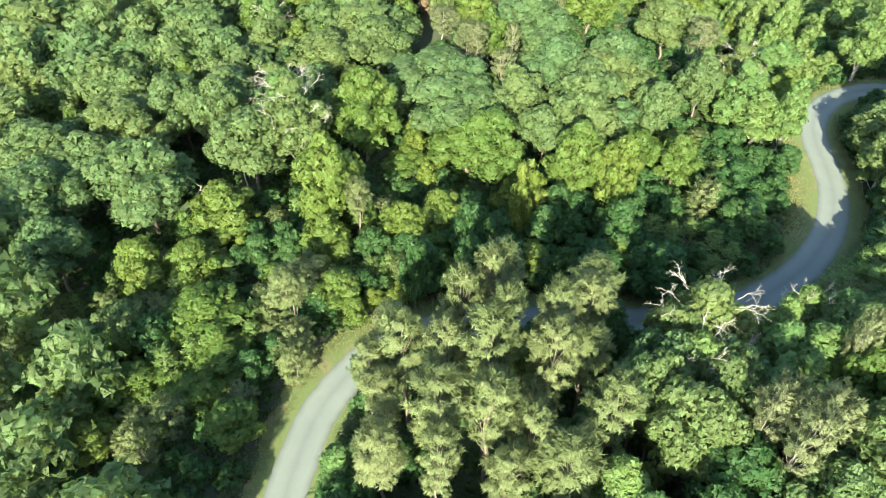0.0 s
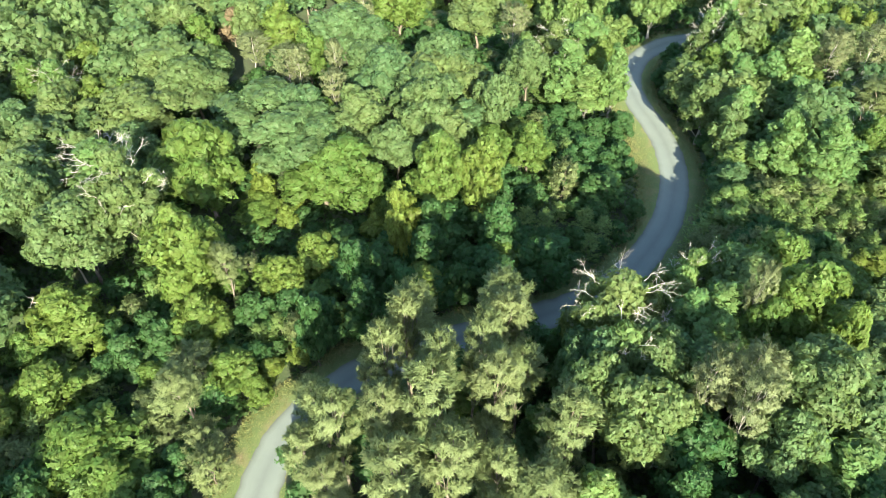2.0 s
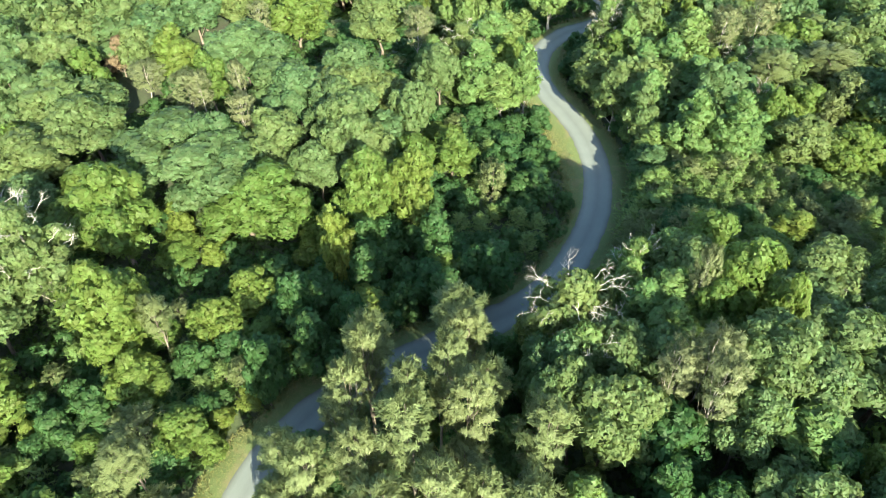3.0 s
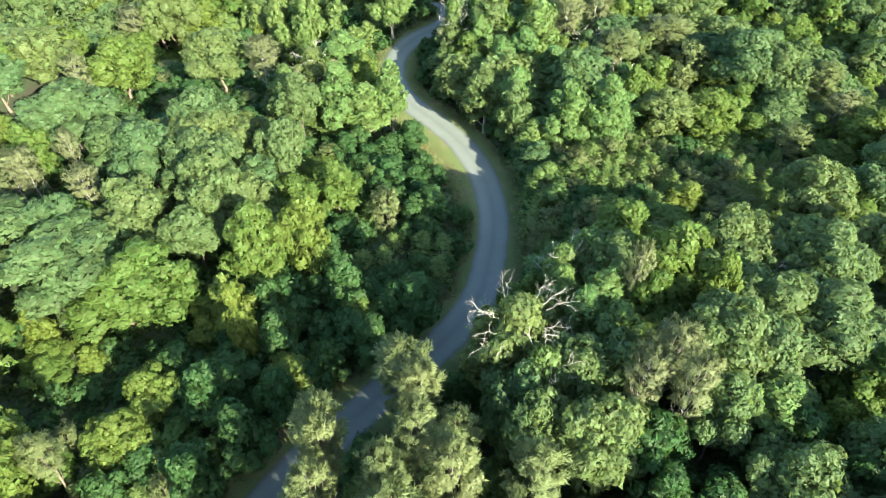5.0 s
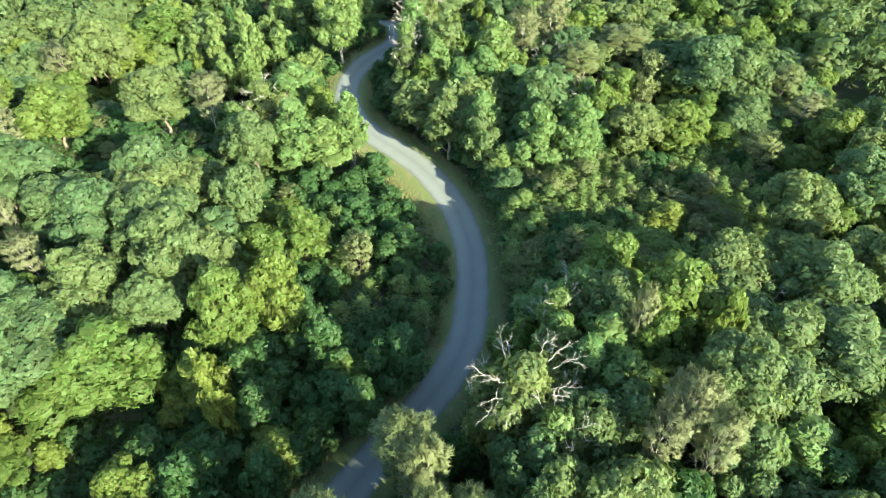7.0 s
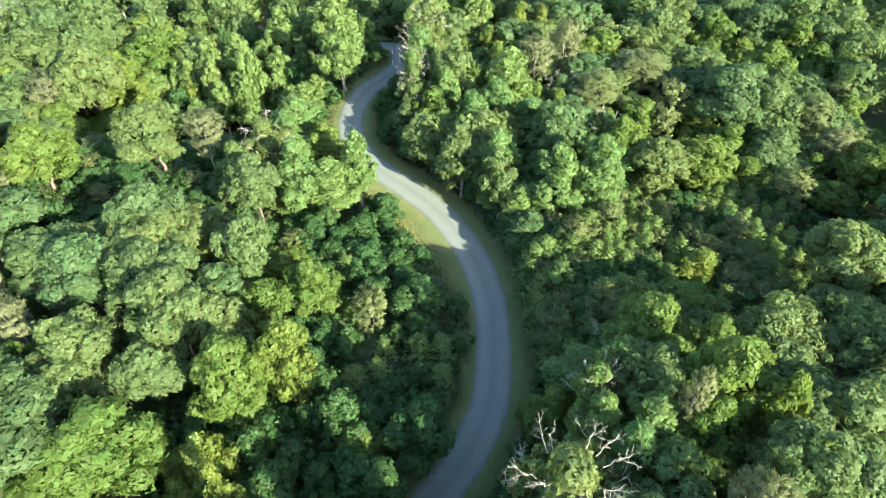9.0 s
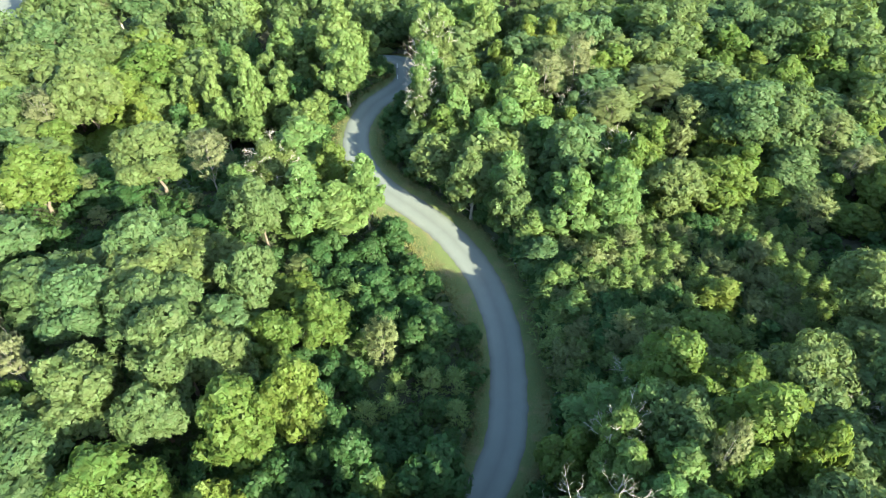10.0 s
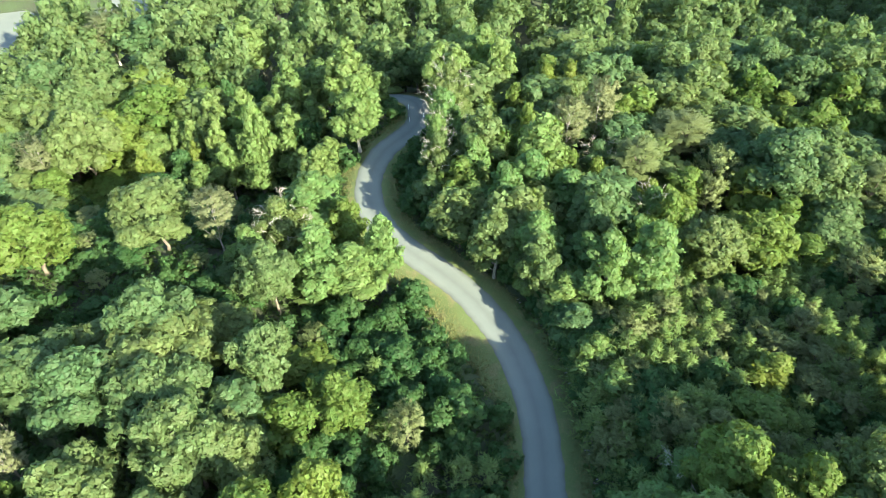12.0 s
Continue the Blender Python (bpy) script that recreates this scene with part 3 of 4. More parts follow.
# west of x -70 tulip trees stand as oaks, whose darker leaf paints in dimness
SOUTH_WEST = [
    ("P", -26.5, -60.3, 4.9, 2.4), ("B", -33.1, -57.9, 5.9, 3.5), ("B", -28.7, -56.7, 8, 3.2), ("O", -50, -55.7, 13, 4.2), ("P", -18.2, -55, 7, 2.5), ("P", -22.9, -54.9, 3.5, 2.4),
    ("O", -60.4, -53.9, 14, 5.9), ("B", -27.1, -52.6, 5.1, 3.1), ("O", -72.2, -52.3, 14, 6.3), ("O", -35.8, -51.5, 7.5, 2.9), ("P", -19.6, -50.8, 7, 2.5), ("O", -99.9, -48.7, 13, 4.6),
    ("K", -31.2, -48.7, 8, 2.8), ("B", -23.1, -48.1, 4, 3.1), ("B", -43.2, -46.5, 10.9, 3.4), ("O", -66.1, -46.5, 13.4, 5), ("B", -14.9, -45.4, 7, 2.8), ("O", -92.8, -44.4, 10, 3.3),
]
SOUTH_WEST_B = [
    ("P", -18.1, -43.5, 4.4, 2.5), ("O", -114.1, -43.3, 15, 6.1), ("B", -24.4, -42.9, 5.7, 3.6), ("B", -30.1, -42.2, 8.9, 4.8), ("O", -55.4, -41.6, 16.5, 6.4), ("B", -40.4, -40, 8.7, 3.5),
    ("B", -47.8, -38.4, 8, 2.6), ("O", -72, -38.3, 13.8, 6.3), ("O", -98.1, -37.9, 15, 6.4), ("P", -17.9, -36.3, 7, 2.7), ("O", -90.6, -36.2, 13.5, 5.3), ("P", -25.8, -35.7, 3.8, 2.4),
    ("O", -83.2, -34.7, 13, 5), ("Y", -40.9, -33.2, 5.9, 1.7), ("B", -46.9, -32.5, 10.9, 4.2), ("P", -24.9, -32.5, 12.9, 2.6), ("K", -38.1, -31.5, 7, 2.4), ("P", -111.4, -29.5, 13.7, 4.7),
]
SOUTH_WEST_C = [
    ("O", -72.6, -29.4, 14.6, 4.4), ("P", -29.5, -28, 8, 3), ("O", -101.2, -26.7, 15, 5.4), ("B", -25.8, -26.6, 7.6, 3.1), ("O", -64.3, -25.4, 15.8, 3.7), ("O", -54.9, -24.9, 15.4, 5.1),
    ("O", -92.1, -24.1, 13.4, 4.8), ("O", -70.8, -23.6, 14, 6), ("B", -34.4, -22.6, 9, 3.5), ("Y", -23.7, -22.3, 3.3, 1.9), ("O", -81.1, -20.4, 13, 3.5), ("B", -41.3, -19.3, 18.2, 4.6),
    ("Y", -22.1, -17.9, 3.7, 1.9), ("K", -19.5, -17.6, 12.6, 2.1), ("O", -93.3, -17.3, 15, 5.4), ("P", -35.2, -17.3, 12.8, 2.2), ("N", -53.4, -17, 21.3, 4.9), ("P", -33, -16.8, 3.7, 2.4),
]
SOUTH_WEST_D = [
    ("O", -100.6, -16.5, 13.8, 6.7), ("O", -79.3, -15.5, 13, 5.9), ("K", -21.2, -14.4, 9.1, 2.9), ("N", -64.8, -13.8, 15, 5.7),
]
FAR_NORTH = [
    ("T", -25.1, 88.3, 7.6, 2.6), ("O", -88.3, 88.7, 13.4, 4.7), ("T", -39.2, 89.1, 15.3, 2.7), ("Y", -61.1, 89.4, 12.3, 2.8), ("T", -19.4, 89.8, 16, 4), ("G", -79, 90.2, 15.4, 5.1),
    ("B", -69.8, 90.3, 5.2, 5.6), ("T", -45.4, 90.4, 13.5, 2.7), ("T", -39.7, 91.9, 21.1, 3.2), ("N", -2.4, 92.4, 18, 3.5), ("O", -73.2, 93.1, 19.8, 5.9),
    ("T", -33.9, 93.2, 14, 3.3), ("T", -47.3, 93.8, 18, 2.7), ("O", -86.7, 94.7, 13.9, 3.4), ("Y", -64, 94.9, 9, 3.4), ("Y", -52.4, 95.7, 11.1, 1.7), ("T", -33.7, 97.5, 16, 3.3),
]
FAR_NORTH_B = [
    ("T", -53.4, 98.5, 14, 2.6), ("O", -79.4, 99.1, 16, 6.7), ("B", -69.8, 99.9, 15, 6.2), ("T", -57.7, 101.1, 12.2, 2.3), ("T", -1.6, 102.2, 15, 3.2), ("T", -6.5, 103.4, 15, 3.2),
    ("T", -22.2, 103.8, 17, 4.3), ("T", -39.2, 105.2, 15, 3.5), ("T", -51.7, 106.6, 15, 2.7), ("T", -44.5, 108.6, 15, 3.5), ("T", -35.1, 108.6, 19.6, 4.1), ("O", -73.1, 108.6, 9.5, 3.7),
    ("B", -64.7, 109.1, 15, 6.5), ("O", -93.3, 109.8, 15, 6), ("T", 3.8, 111.2, 16, 4.6), ("T", -35.6, 114.3, 17, 4.8), ("T", -17.9, 117.3, 4.3, 5), ("T", -29.8, 117.8, 12.6, 4.3),
]
FAR_NORTH_C = [
    ("O", -82.4, 118.7, 15, 6.2), ("B", -69.7, 119.4, 13.7, 7), ("O", -92.1, 121.4, 15, 5.5), ("Y", 3, 122.5, 8.9, 3.8), ("T", -6.8, 125, 9.7, 5.2), ("T", -25.2, 125.5, 11.6, 4.5),
    ("T", -60.2, 130.2, 13.2, 4.6), ("T", -50.9, 136.3, 17, 4.7), ("O", -96, 140.2, 14, 4.5), ("O", -103.6, 141.8, 14, 4.6), ("O", -76, 144.1, 14, 6.9), ("G", -87, 145.9, 14, 6.4),
    ("O", -67.7, 148.8, 16, 8),
]
MIDDLE_THICKET = [
    ("B", -31.7, -12, 8, 3.3), ("P", -38.6, -11.6, 3.7, 1.9), ("P", -10.7, -11.4, 17, 2.2), ("K", -17.8, -10.4, 10.8, 2.9), ("P", 1.1, -8.1, 19.7, 2.9), ("P", -0.6, -6.2, 19.1, 3.4),
    ("B", -30.1, -5.8, 8.6, 3), ("K", -22.3, -5.8, 10.9, 3.1), ("K", -15.5, -5.7, 10.6, 2.4), ("K", -22.1, -1.7, 8, 3.5), ("K", -11.2, 1.1, 8, 2.1), ("Y", -21.5, 2, 15.6, 1.7),
    ("K", -18.8, 3.9, 9, 3.1), ("K", -6.7, 4.5, 8.9, 3), ("K", -9.8, 5.5, 7.8, 3), ("Y", -25.1, 6.3, 12, 2.6), ("B", -35.2, 7.3, 14.5, 5), ("K", -21, 8.3, 8.9, 2.4),
]
MIDDLE_THICKET_B = [
    ("K", -2.4, 10.3, 10.3, 3.5), ("K", -11.1, 12, 10.7, 2.6), ("P", -9.3, 28.9, 8, 2.6), ("K", -3.4, 30.8, 7, 3.2), ("K", -15.7, 45, 4.1, 2.1),
]
WEST_OAKS = [
    ("O", -87, -7.6, 13, 5), ("O", -67.5, -6.8, 12, 3.4), ("B", -52.2, -5.8, 18.2, 5.3), ("N", -92.6, -3.5, 15, 3.4), ("B", -46, -3.1, 4.2, 2.9),
    ("B", -58.5, -2.7, 14, 6.4), ("N", -104.4, -1.7, 9.4, 4.5), ("Y", -40.7, -1.3, 5.6, 1.5), ("B", -47.2, -0.7, 4, 2.6), ("O", -74.2, -0.6, 12.9, 5.6),
    ("Y", -48.8, 1.2, 7.6, 2), ("Y", -43.1, 1.4, 4, 1.8), ("O", -56.7, 2.9, 10, 2.8), ("B", -40.2, 6.6, 9.6, 5.5), ("O", -46.9, 8.2, 13.6, 6.1), ("O", -74.2, 10.6, 13.2, 5.3),
]
WEST_OAKS_B = [
    ("O", -57.5, 11, 13.1, 6.8), ("O", -50.8, 13.3, 14, 4.5), ("O", -42.1, 18.3, 14.4, 4.7), ("B", -51.4, 19.3, 9.6, 2.4), ("G", -64, 23.9, 13.1, 3.2), ("G", -52.7, 24.1, 12, 3),
    ("G", -62.1, 25.3, 13, 2.8), ("G", -79.3, 29, 8.9, 4.1), ("O", -46.2, 31.3, 14, 4.4), ("G", -58.9, 31.5, 12.7, 1.9), ("B", -66.4, 31.7, 12.9, 3.2), ("O", -53, 35.4, 11.9, 5),
]
ROADSIDE = [
    ("O", -28.4, 50.3, 13, 3.5), ("C", -17, 52.4, 11, 4.1), ("C", -22.4, 52.5, 14.5, 3.4), ("C", -13.2, 54.5, 14.9, 2.5), ("C", -23.5, 54.7, 4.7, 4.3), ("C", -34.1, 55.9, 6, 3.2),
    ("C", -32.5, 56.4, 11.3, 3.1), ("C", 3, 56.7, 14, 3.1), ("N", -28.4, 61.1, 13.5, 3.9), ("B", -19.2, 61.2, 12, 3.2), ("C", -24.5, 65.1, 14, 4.7), ("C", 5.1, 66.7, 14, 3.4),
    ("C", 0.2, 66.8, 10, 3.2), ("C", 0.6, 73.3, 15, 3), ("N", -4.5, 75.6, 14.2, 3), ("C", 2.1, 76.9, 17.3, 4), ("N", -4.5, 78.9, 15.6, 2.6), ("T", -26.4, 81.8, 9.7, 2.9),
]
ROADSIDE_B = [
    ("N", -3.2, 83.3, 18, 3.3),
]
BIG_OAKS = [
    ("B", -24.1, 15, 15.8, 3.9), ("B", -18.3, 17.6, 15.5, 3.1), ("O", -34.2, 17.7, 12.5, 3.7), ("O", -32.7, 24, 15.9, 4.3), ("O", -27.3, 24.2, 13, 3.7), ("B", -23.7, 29.2, 9, 3.2),
    ("O", -37, 29.9, 15, 4.6), ("C", -29, 30, 11.7, 4.1), ("B", -18, 32.1, 10, 3.5), ("O", -27.2, 35.6, 14, 3.4), ("O", -39.1, 36, 13.7, 5.4), ("B", -22.8, 39.1, 4.7, 3.4),
    ("O", -35.8, 42.4, 9.6, 4.6),
]
EAST_STAND = [
    ("C", 16.7, 48.1, 15.9, 3.2), ("C", 23.1, 48.9, 15, 3.2), ("C", 8.7, 51.2, 14.2, 2.8), ("C", 26.7, 54.6, 10.6, 3.2), ("C", 9.1, 54.7, 15, 3.4), ("C", 16.7, 58.9, 17, 3.5),
    ("C", 13, 59.8, 7.2, 3.1), ("N", 25.9, 62.2, 13.5, 2.7), ("C", 14.4, 65.1, 13.5, 3.6), ("C", 9.5, 69.1, 15.1, 3.4),
]
FAR_EAST = [
    ("B", 26.7, 94, 9.2, 4), ("O", 74.9, 95.8, 12.3, 4.1), ("Y", 14.6, 97.7, 14, 2.6), ("Y", 20, 98.6, 14, 2.6), ("O", 64.3, 99.7, 12.8, 4.1), ("T", 7.4, 101.6, 17, 3.2),
    ("O", 72.2, 101.6, 14, 4.1), ("O", 55.9, 105.4, 10.2, 4.3), ("O", 60.8, 107.9, 12.7, 4.3), ("O", 50, 110.1, 12.4, 4.4), ("O", 45.2, 110.2, 8.9, 4.4), ("Y", 25.7, 111.5, 4.6, 3),
    ("O", 37.3, 117.4, 10.4, 4.6), ("T", 11.8, 130.3, 12.6, 4),
]
EAST_MIX = [
    ("B", 58.7, 49.9, 5.6, 3), ("P", 52.7, 50.2, 7.2, 3.6), ("B", 60.2, 50.3, 5.3, 2.8), ("B", 47.5, 55.1, 7.8, 3.6), ("G", 62.2, 58.8, 12.2, 3.4), ("O", 53.1, 58.8, 9, 4.3),
    ("B", 36.7, 59.3, 8.7, 3.7), ("P", 34.9, 60.5, 7.7, 2.9), ("B", 42.4, 61.4, 8.3, 2.2), ("O", 55.4, 61.6, 10.2, 4.9), ("B", 39.6, 61.6, 8.1, 3), ("P", 59.9, 64.2, 14, 3.4),
    ("B", 45, 65.3, 8.3, 2.4), ("O", 53.4, 67.6, 15, 4.9), ("P", 37.9, 67.8, 9.7, 2.7), ("O", 49.6, 69.7, 16, 5.4), ("G", 61.8, 71.6, 6.8, 3.3), ("P", 26.6, 72.1, 14, 4),
]
EAST_MIX_B = [
    ("C", 11.4, 74.2, 17, 4.4), ("N", 21, 76.2, 12.7, 2.9), ("P", 57.4, 76.7, 8.2, 3.7), ("B", 49.5, 77, 10.3, 3.2), ("B", 53.6, 78, 6.1, 4.3), ("O", 44.9, 80.2, 9.9, 4.1),
    ("P", 36.6, 81, 12.5, 5.3), ("G", 17.1, 81.5, 16, 3.8), ("B", 64.4, 82.8, 8.7, 3.1), ("B", 10.3, 83.5, 13.8, 3), ("P", 35.4, 84.3, 10.2, 5), ("G", 22.4, 84.6, 17, 3.8),
    ("B", 75.1, 84.8, 10.5, 4), ("B", 52.9, 85.2, 8.8, 2.5), ("B", 61, 85.4, 12.8, 4.3), ("O", 46, 91.3, 7.7, 5.3),
]
NORTH_WEST = [
    ("O", -49.4, 40.5, 8.2, 4.1), ("O", -65.2, 41.3, 13.7, 6.3), ("O", -41.9, 41.9, 15, 4.4), ("G", -68.6, 51.7, 13, 2.7), ("B", -76, 84, 10, 4.2), ("O", -80.2, 58.5, 13.3, 4.4),
    ("B", -65.3, 59, 13, 5), ("O", -48.3, 64.2, 13, 5.3), ("G", -38.6, 61.8, 13.5, 3.7), ("P", -57.3, 69.8, 4, 2), ("P", -65.8, 75.2, 4, 2.6), ("O", -77.1, 75.7, 5.5, 6.2),
    ("K", -56.8, 83.3, 8.1, 4.8),
]

ROAD_BEND = [
    ("N", 13, -5.6, 20.6, 3.8), ("O", 10, -7.6, 19.2, 3.2), ("O", 16.2, -4.6, 17.6, 3.6), ("O", 12.4, -11, 19.4, 3.0), ("C", 20.2, 1.2, 13.6, 3.2), ("O", 19.4, -4.2, 14.0, 3.2),
    ("N", 16, 9.6, 17.4, 2.8), ("C", 18.6, 13, 14.0, 3.0), ("O", 20.6, 9.6, 13.6, 3.2), ("C", 18, 2.6, 15.8, 3.0), ("B", 25, 4.6, 13.8, 3.0), ("O", 15.2, -11, 18.6, 3.4),
    ("C", 15.6, 6.8, 17.4, 2.8),
]
GROVES = [ROAD_BEND, NEAR_PINES, NEAR_PINES_B, BANK_TREES, BANK_TREES_B, SOUTH_WEST, SOUTH_WEST_B, SOUTH_WEST_C, SOUTH_WEST_D, FAR_NORTH, FAR_NORTH_B, FAR_NORTH_C, MIDDLE_THICKET, MIDDLE_THICKET_B, WEST_OAKS, WEST_OAKS_B, ROADSIDE, ROADSIDE_B, BIG_OAKS, EAST_STAND, FAR_EAST, EAST_MIX, EAST_MIX_B, NORTH_WEST]
placed = []
for grove in GROVES:
    for code, x, y, h, r in grove:
        gap, side, k = road_gap(np.array([x]), np.array([y]))
        if gap[0] < 4.2:
            x, y = (np.array([x, y]) + SIDE[k[0]] * side[0] * (4.2 - gap[0])).tolist()
        plant(code, x, y, h, r)
        placed.append((x, y, r))

# unseen oaks added to the south-east to throw shade over the bank
for x, y, h in [(44, -13, 15), (50, -18, 17), (56, -12, 15), (47, -24, 17), (58, -22, 17), (53, -28, 17), (41, -20, 15), (62, -5, 14), (40, -28, 16), (46, -34, 17)]:
    plant("O", x, y, h, 3.8)
    placed.append((x, y, 3.8))
for x, y, h in [(-94, 24, 14), (-101, 33, 14), (-88, 42, 13), (-105, 22, 15), (-98, 43, 14), (-109, 38, 14), (-85, 15, 14), (-92, 12, 14), (-112, 50, 15), (-86, 52, 13)]:
    plant("O", x, y, h, 5.0)
    placed.append((x, y, 5.0))
plant("R", -91.5, 34.5, 9, 2.6)
placed.append((-91.5, 34.5, 3.0))
for x, y, h in [(-49.5, -33.5, 9), (-55.5, -26.5, 10), (27.5, -6.5, 6), (-74, -22, 9)]:
    plant("D", x, y, h, 2.6)
    placed.append((x, y, 1.0))


# ---- woods that fill the gaps ----
SEEN = [(-165, -95), (-20, -105), (62, -52), (92, 0), (135, 200), (-165, 200), (-175, 20)]   # the stretch of land that matters


def matters(x, y):
    inside = np.ones(np.shape(x), bool)
    for (ax, ay), (bx, by) in zip(SEEN, SEEN[1:] + SEEN[:1]):
        inside &= (bx - ax) * (y - ay) - (by - ay) * (x - ax) > 0
    return inside


def scatter(x0, x1, y0, y1, spacing, inside, tries=30):
    """Points at least that far apart, and clear of the trees that stand already."""
    n = int((x1 - x0) * (y1 - y0) / spacing ** 2 * tries / 6)
    xs, ys = rng.uniform(x0, x1, n), rng.uniform(y0, y1, n)
    gap, side, k = road_gap(xs, ys)
    edge = np.where(side > 0, VERGE_RIGHT[k], VERGE_LEFT[k])
    ok = (gap > edge + 0.8) & inside(xs, ys) & matters(xs, ys)
    out = []
    old = np.array(placed)
    for x, y in zip(xs[ok], ys[ok]):
        if (np.hypot(old[:, 0] - x, old[:, 1] - y) < 0.62 * old[:, 2] + 0.38 * spacing).any():
            continue
        if any((x - a) ** 2 + (y - b) ** 2 < spacing ** 2 for a, b in out):
            continue
        out.append((x, y))
    return out


def in_box(x0, x1, y0, y1):
    return lambda x, y: (x > x0) & (x < x1) & (y > y0) & (y < y1)


def fill(x0, x1, y0, y1, spacing, mixture, low, high, slim, inside=None):
    spots = scatter(x0, x1, y0, y1, spacing, inside or in_box(x0, x1, y0, y1))
    for x, y in spots:
        h = rng.uniform(low, high)
        if mixture.startswith("SSSSSS"):
            h *= 1 - 0.32 * float(smooth_step(17, 30, x))
        plant(mixture[int(rng.integers(len(mixture)))], x, y, h, h * slim * rng.uniform(0.85, 1.2), y > 60 or x < -60)
    placed.extend((x, y, spacing * 0.5) for x, y in spots)


fill(9.5, 50, 20, 52, 1.62, "SSSSSSSSSPPK", 4.6, 7.6, 0.40)
fill(-4, 30, 46, 64, 4.0, "CCCB", 10.0, 15.0, 0.23, lambda x, y: (x > 9.5 - 0.85 * (y - 46)) & (y > 46) & (y < 64) & (x < 30))
fill(-3, 30, 64, 94, 4.0, "CCCB", 9.0, 13.0, 0.23)
fill(30, 76, 48, 95, 5.2, "CBOBP", 8.0, 12.0, 0.34)
fill(-80, -20, 40, 78, 4.0, "KKKP", 2.4, 4.2, 0.55)
fill(-24, 4, 12, 56, 2.9, "KKKS", 3.0, 6.0, 0.42)
fill(-30, 0, -14, 14, 3.2, "KKKB", 4.0, 7.0, 0.42)
fill(10, 36, -8, 21, 4.4, "COBC", 9.5, 12.5, 0.30)
fill(-12, 42, -46, -2, 3.6, "KKKC", 7.0, 12.0, 0.27)
fill(-46, -19, -64, -12, 2.7, "SSKBP", 3.5, 7.0, 0.36)
fill(-26, 2, 60, 104, 3.2, "KKS", 2.5, 5.0, 0.42)
EDGE = [("K", 30, 7, 5.5), ("C", 32.5, 8.6, 7.5), ("K", 35, 6.9, 6), ("C", 37, 8.4, 8), ("K", 39, 7, 6), ("C", 41, 8, 8.5), ("K", 43, 6.8, 6.5), ("C", 45, 8.4, 9.5), ("K", 46.5, 6.8, 5), ("C", 49.5, 7.6, 8), ("K", 52, 6.6, 6), ("C", 55, 7.4, 9), ("K", 57.5, 6.4, 6), ("C", 60.5, 7.2, 10), ("K", 64, 6.6, 6),
        ("C", 67, 9, 8), ("K", 71, 7.6, 4.5), ("K", 75, 9.5, 5.5), ("K", 79, 7.6, 4.5), ("K", 84, 9.6, 5), ("K", 89, 7.6, 4.2), ("K", 94, 8.2, 4.2)]
for code, y, off, h in EDGE:
    k = int(np.abs(CENTRE[:, 1] - y).argmin())
    x, y = (CENTRE[k] + SIDE[k] * off).tolist()
    plant(code, x, y, h, h * 0.30 + 0.4)
    placed.append((x, y, 2.2))
fill(-62, -12, 88, 122, 5.2, "TTTBK", 8.0, 12.0, 0.27)
fill(-100, 74, -56, 118, 6.4, "OOOBBC", 9.0, 14.0, 0.32, lambda x, y: (x < -75) | (x > 62) | ((y < -20) & (x > 18)) | (y > 92))


# ---- far woods and undergrowth, too many to count ----
def far_woods():
    variants = []
    for k in range(5):
        c, rad = crown_lobes(14, 4.0, 18, 0.15, 0.55, 0.82)
        p, n = crown_sprays(c, rad, 130)
        variants.append(sprays_to_leaves(p, n, 1.2, 7, 0.46))
    xs, ys = rng.uniform(-190, 170, 9000), rng.uniform(-105, 220, 9000)
    ok = (ys > 118) | (xs > 74) | (xs < -100) | (ys < -56)
    gap, _, _ = road_gap(xs, ys)
    ok &= (gap > 6) & matters(xs, ys)
    for lot_x, lot_y, lot_r in CLEARINGS:
        ok &= np.hypot(xs - lot_x, ys - lot_y) > lot_r
    chosen, lots = [], []
    for x, y in zip(xs[ok], ys[ok]):
        if any((x - a) ** 2 + (y - b) ** 2 < 50 for a, b in chosen):
            continue
        chosen.append((x, y))
        v, n = variants[int(rng.integers(5))]
        h, r, a = rng.uniform(11, 18), rng.uniform(3.4, 5.0), rng.uniform(0, 6.28)
        turn = np.array([(math.cos(a), math.sin(a), 0), (-math.sin(a), math.cos(a), 0), (0, 0, 1)])
        lots.append(((v * (r / 4, r / 4, h / 14)) @ turn + (x, y, float(height_at(x, y))), n @ turn))
    me = leaf_mesh("far_woods", lots, OAK_LEAF)
    tagged(new("far_woods", me), "dense green far woods of broadleaf trees", "woods", kind="stuff")


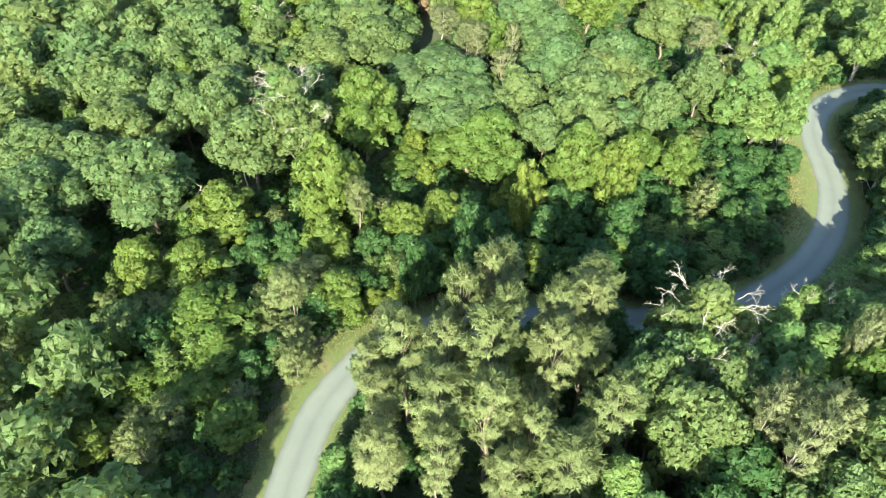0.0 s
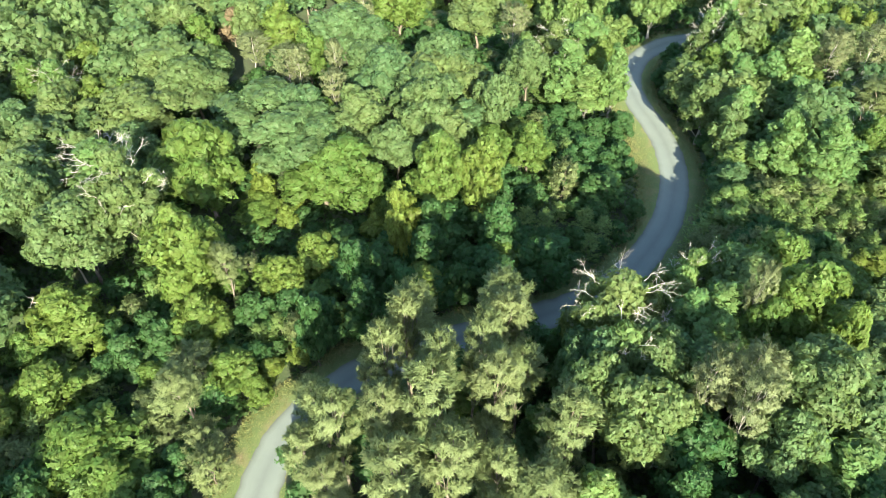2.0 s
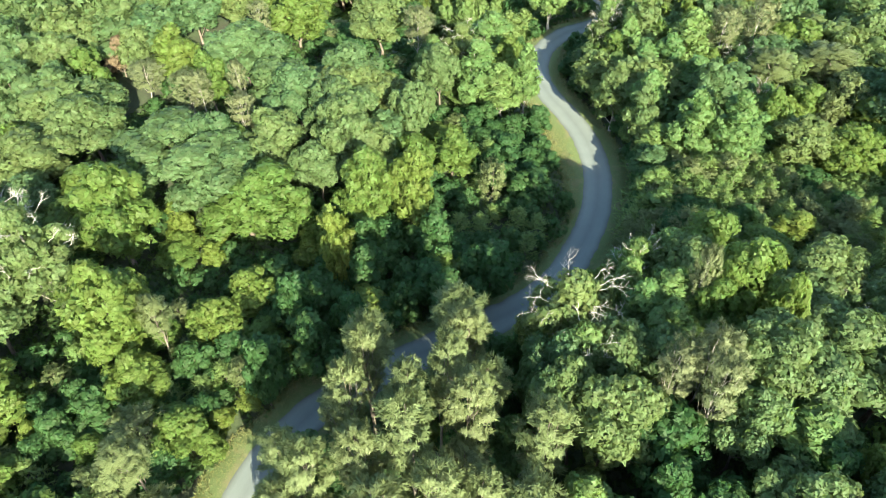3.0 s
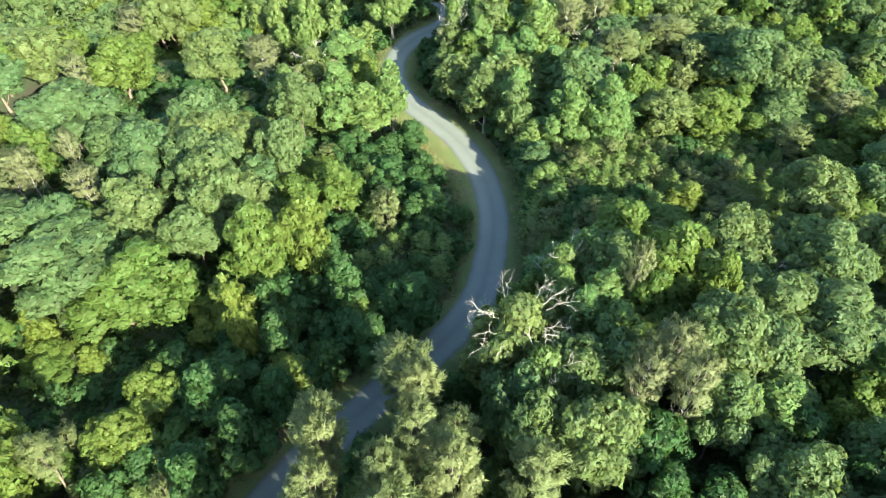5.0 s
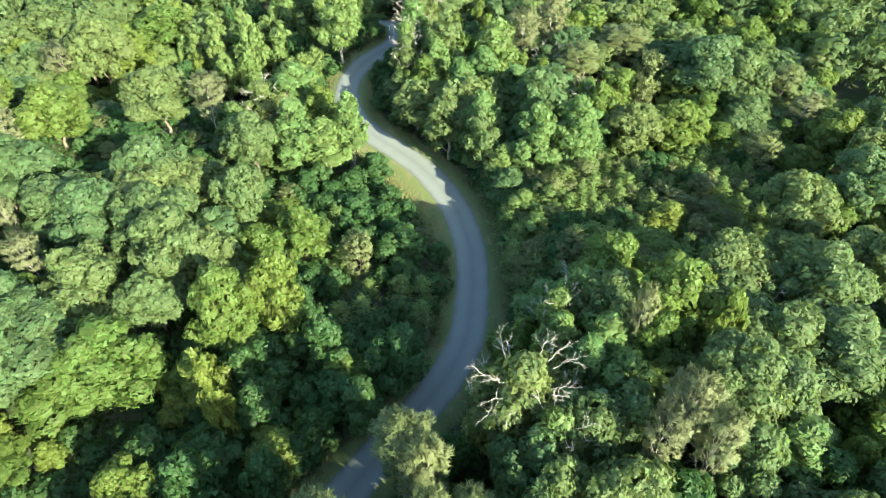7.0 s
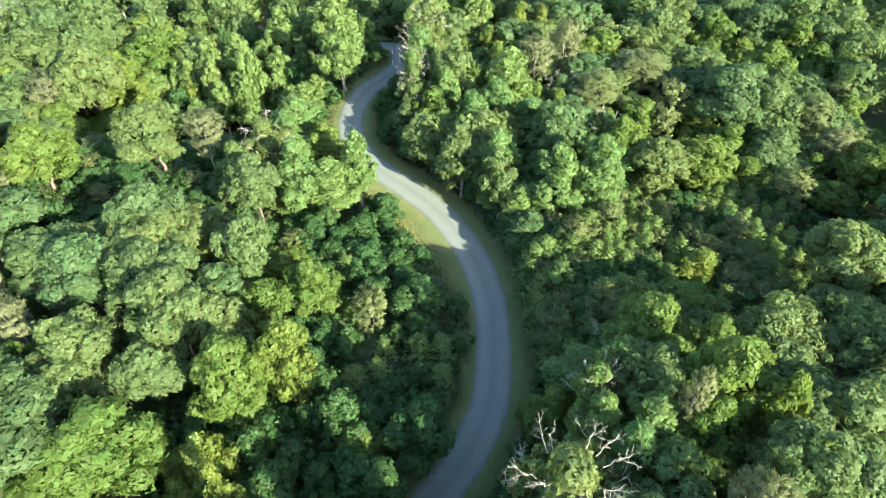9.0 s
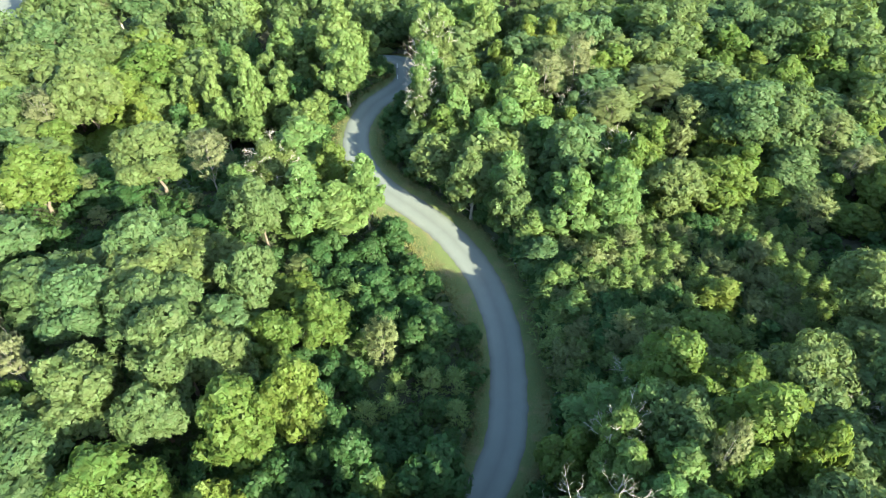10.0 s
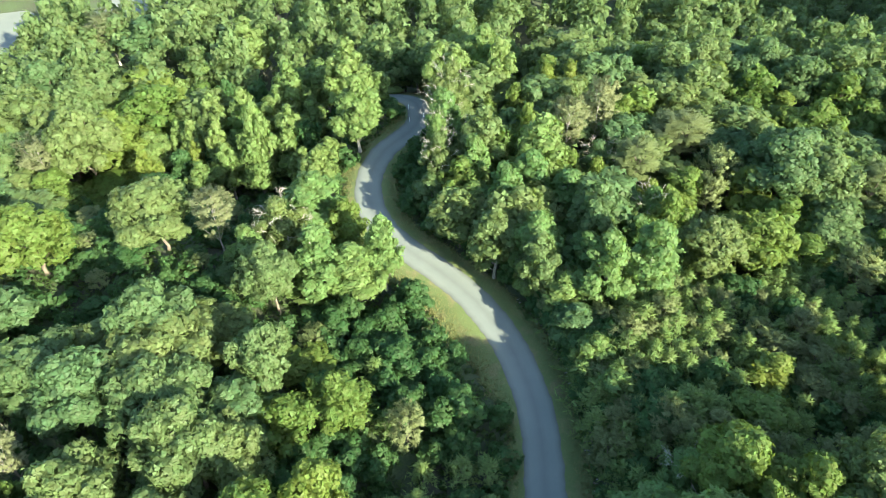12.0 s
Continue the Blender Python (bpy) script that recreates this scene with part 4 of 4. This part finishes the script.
def understorey():
    """Low bushes that close the gaps between the trees."""
    builds = []
    for k in range(6):
        c, rad = crown_lobes(3.2, 1.7, 9, 0.02, 0.5, 0.9)
        p, n = crown_sprays(c, rad, 50)
        builds.append(sprays_to_leaves(p, n, 0.6, 7, 0.27))
    lots = []
    for x, y in scatter(-80, 66, -60, 108, 3.2, in_box(-80, 66, -60, 108)):
        v, n = builds[int(rng.integers(6))]
        h, r, a = rng.uniform(1.8, 4.0), rng.uniform(1.3, 2.3), rng.uniform(0, 6.28)
        turn = np.array([(math.cos(a), math.sin(a), 0), (-math.sin(a), math.cos(a), 0), (0, 0, 1)])
        lots.append(((v * (r / 1.7, r / 1.7, h / 3.2)) @ turn + (x, y, float(height_at(x, y))), n @ turn))
    tagged(new("understorey", leaf_mesh("understorey", lots, SHADED_LEAF)), "low green bushes under the trees, their leaf colour darkened for shade", "bushes", kind="stuff")


def undergrowth():
    n = 17000
    xs, ys = rng.uniform(-80, 64, n), rng.uniform(-66, 110, n)
    gap, side, k = road_gap(xs, ys)
    ok = gap > np.where(side > 0, VERGE_RIGHT[k], VERGE_LEFT[k]) - 0.2
    xs, ys = xs[ok], ys[ok]
    xs, ys = xs[matters(xs, ys)], ys[matters(xs, ys)]
    size = rng.uniform(0.5, 1.3, len(xs)) * (0.8 + 0.5 * np.sin(xs * 0.31) * np.cos(ys * 0.27))
    c = np.stack([xs, ys, height_at(xs, ys) + size * 0.35], 1)
    v, f = clumps_to_leaves(c, size, 10, 0.27, 0.7, low=-0.1)
    tagged(new("undergrowth", mesh_from("undergrowth", v, f, UNDER_LEAF)), "low leafy undergrowth over the forest floor", "undergrowth", kind="stuff")


def verge_grass():
    n = 60000
    i = rng.integers(20, len(CENTRE) - 20, n)
    right = rng.random(n) < 0.5
    edge = np.where(right, VERGE_RIGHT[i], VERGE_LEFT[i])
    o = ROAD_HALF + 0.05 + (edge - ROAD_HALF + 0.3) * rng.random(n) ** 0.75
    step = rng.random((n, 1))
    middle = CENTRE[i] * (1 - step) + CENTRE[i + 1] * step
    p = middle + SIDE[i] * (o * np.where(right, 1, -1))[:, None] + rng.normal(0, 0.15, (n, 2))
    tall = rng.uniform(0.05, 0.14, n) * (0.7 + 0.9 * (o - ROAD_HALF) / 3)
    c = np.stack([p[:, 0], p[:, 1], height_at(p[:, 0], p[:, 1]) + tall * 0.6], 1)
    up = unit(rng.normal(size=(n, 3)) * 0.55 + (0, 0, 1))
    v, f = leaves(c, unit(np.cross(up, rng.normal(size=(n, 3)))), tall, 0.3, up)
    tagged(new("verge_grass", mesh_from("verge_grass", v, f, GRASS)), "tufts of rough grass, green and straw-coloured, on the verge", "grass", kind="stuff")


far_woods()
understorey()
undergrowth()
verge_grass()


# ---- small roadside things ----
STONE_MAT = bark_material("field_stone", (0.16, 0.16, 0.155), (0.38, 0.37, 0.35), 5.0)
POST_MAT = bark_material("weathered_white_post", (0.62, 0.62, 0.60), (0.80, 0.80, 0.78), 12.0)


def rubble():
    """Pale broken stones along the ditch at the foot of the bank."""
    n = 420
    k = rng.integers(170, 232, n)
    off = VERGE_RIGHT[k] + 0.15 + np.abs(rng.normal(0, 0.45, n))
    p = CENTRE[k] + SIDE[k] * off[:, None]
    verts, faces = [], []
    for x, y in p:
        s = rng.uniform(0.05, 0.17)
        d = unit(np.array([(1, 0, 0), (-1, 0, 0), (0, 1, 0), (0, -1, 0), (0, 0, 1), (0, 0, -1)]) + rng.normal(0, 0.25, (6, 3)))
        o = len(verts)
        z = float(height_at(x, y))
        verts += [(x + q[0] * s * 1.3, y + q[1] * s, z + 0.02 + q[2] * s * 0.7) for q in d]
        for a, c, e in ((0, 2, 4), (2, 1, 4), (1, 3, 4), (3, 0, 4), (2, 0, 5), (1, 2, 5), (3, 1, 5), (0, 3, 5)):
            faces.append((o + a, o + c, o + e))
    tagged(new("rubble", mesh_from("rubble", verts, faces, STONE_MAT)), "pale broken stones scattered along the roadside ditch", "stones", kind="stuff")


def marker_post(x, y):
    """A short flat white roadside post with a bevelled top."""
    bm = bmesh.new()
    bmesh.ops.create_cube(bm, size=1.0)
    bmesh.ops.scale(bm, vec=(0.16, 0.05, 1.1), verts=bm.verts)
    bmesh.ops.translate(bm, vec=(0, 0, 0.5), verts=bm.verts)
    bmesh.ops.bevel(bm, geom=[e for e in bm.edges if all(v.co.z > 1.0 for v in e.verts)], offset=0.02, segments=2, affect="EDGES")
    me = bpy.data.meshes.new("marker_post")
    bm.to_mesh(me)
    bm.free()
    me.materials.append(POST_MAT)
    ob = new("marker_post", me)
    ob.matrix_world = pose(x, y, float(height_at(x, y)), 0, 0, 10)
    tagged(ob, "short white marker post on the grass verge", "marker post", "marker posts")


rubble()
for x, y in [(-10.9, 104.0), (-10.6, 99.5), (-7.8, 101.0)]:
    marker_post(x, y)
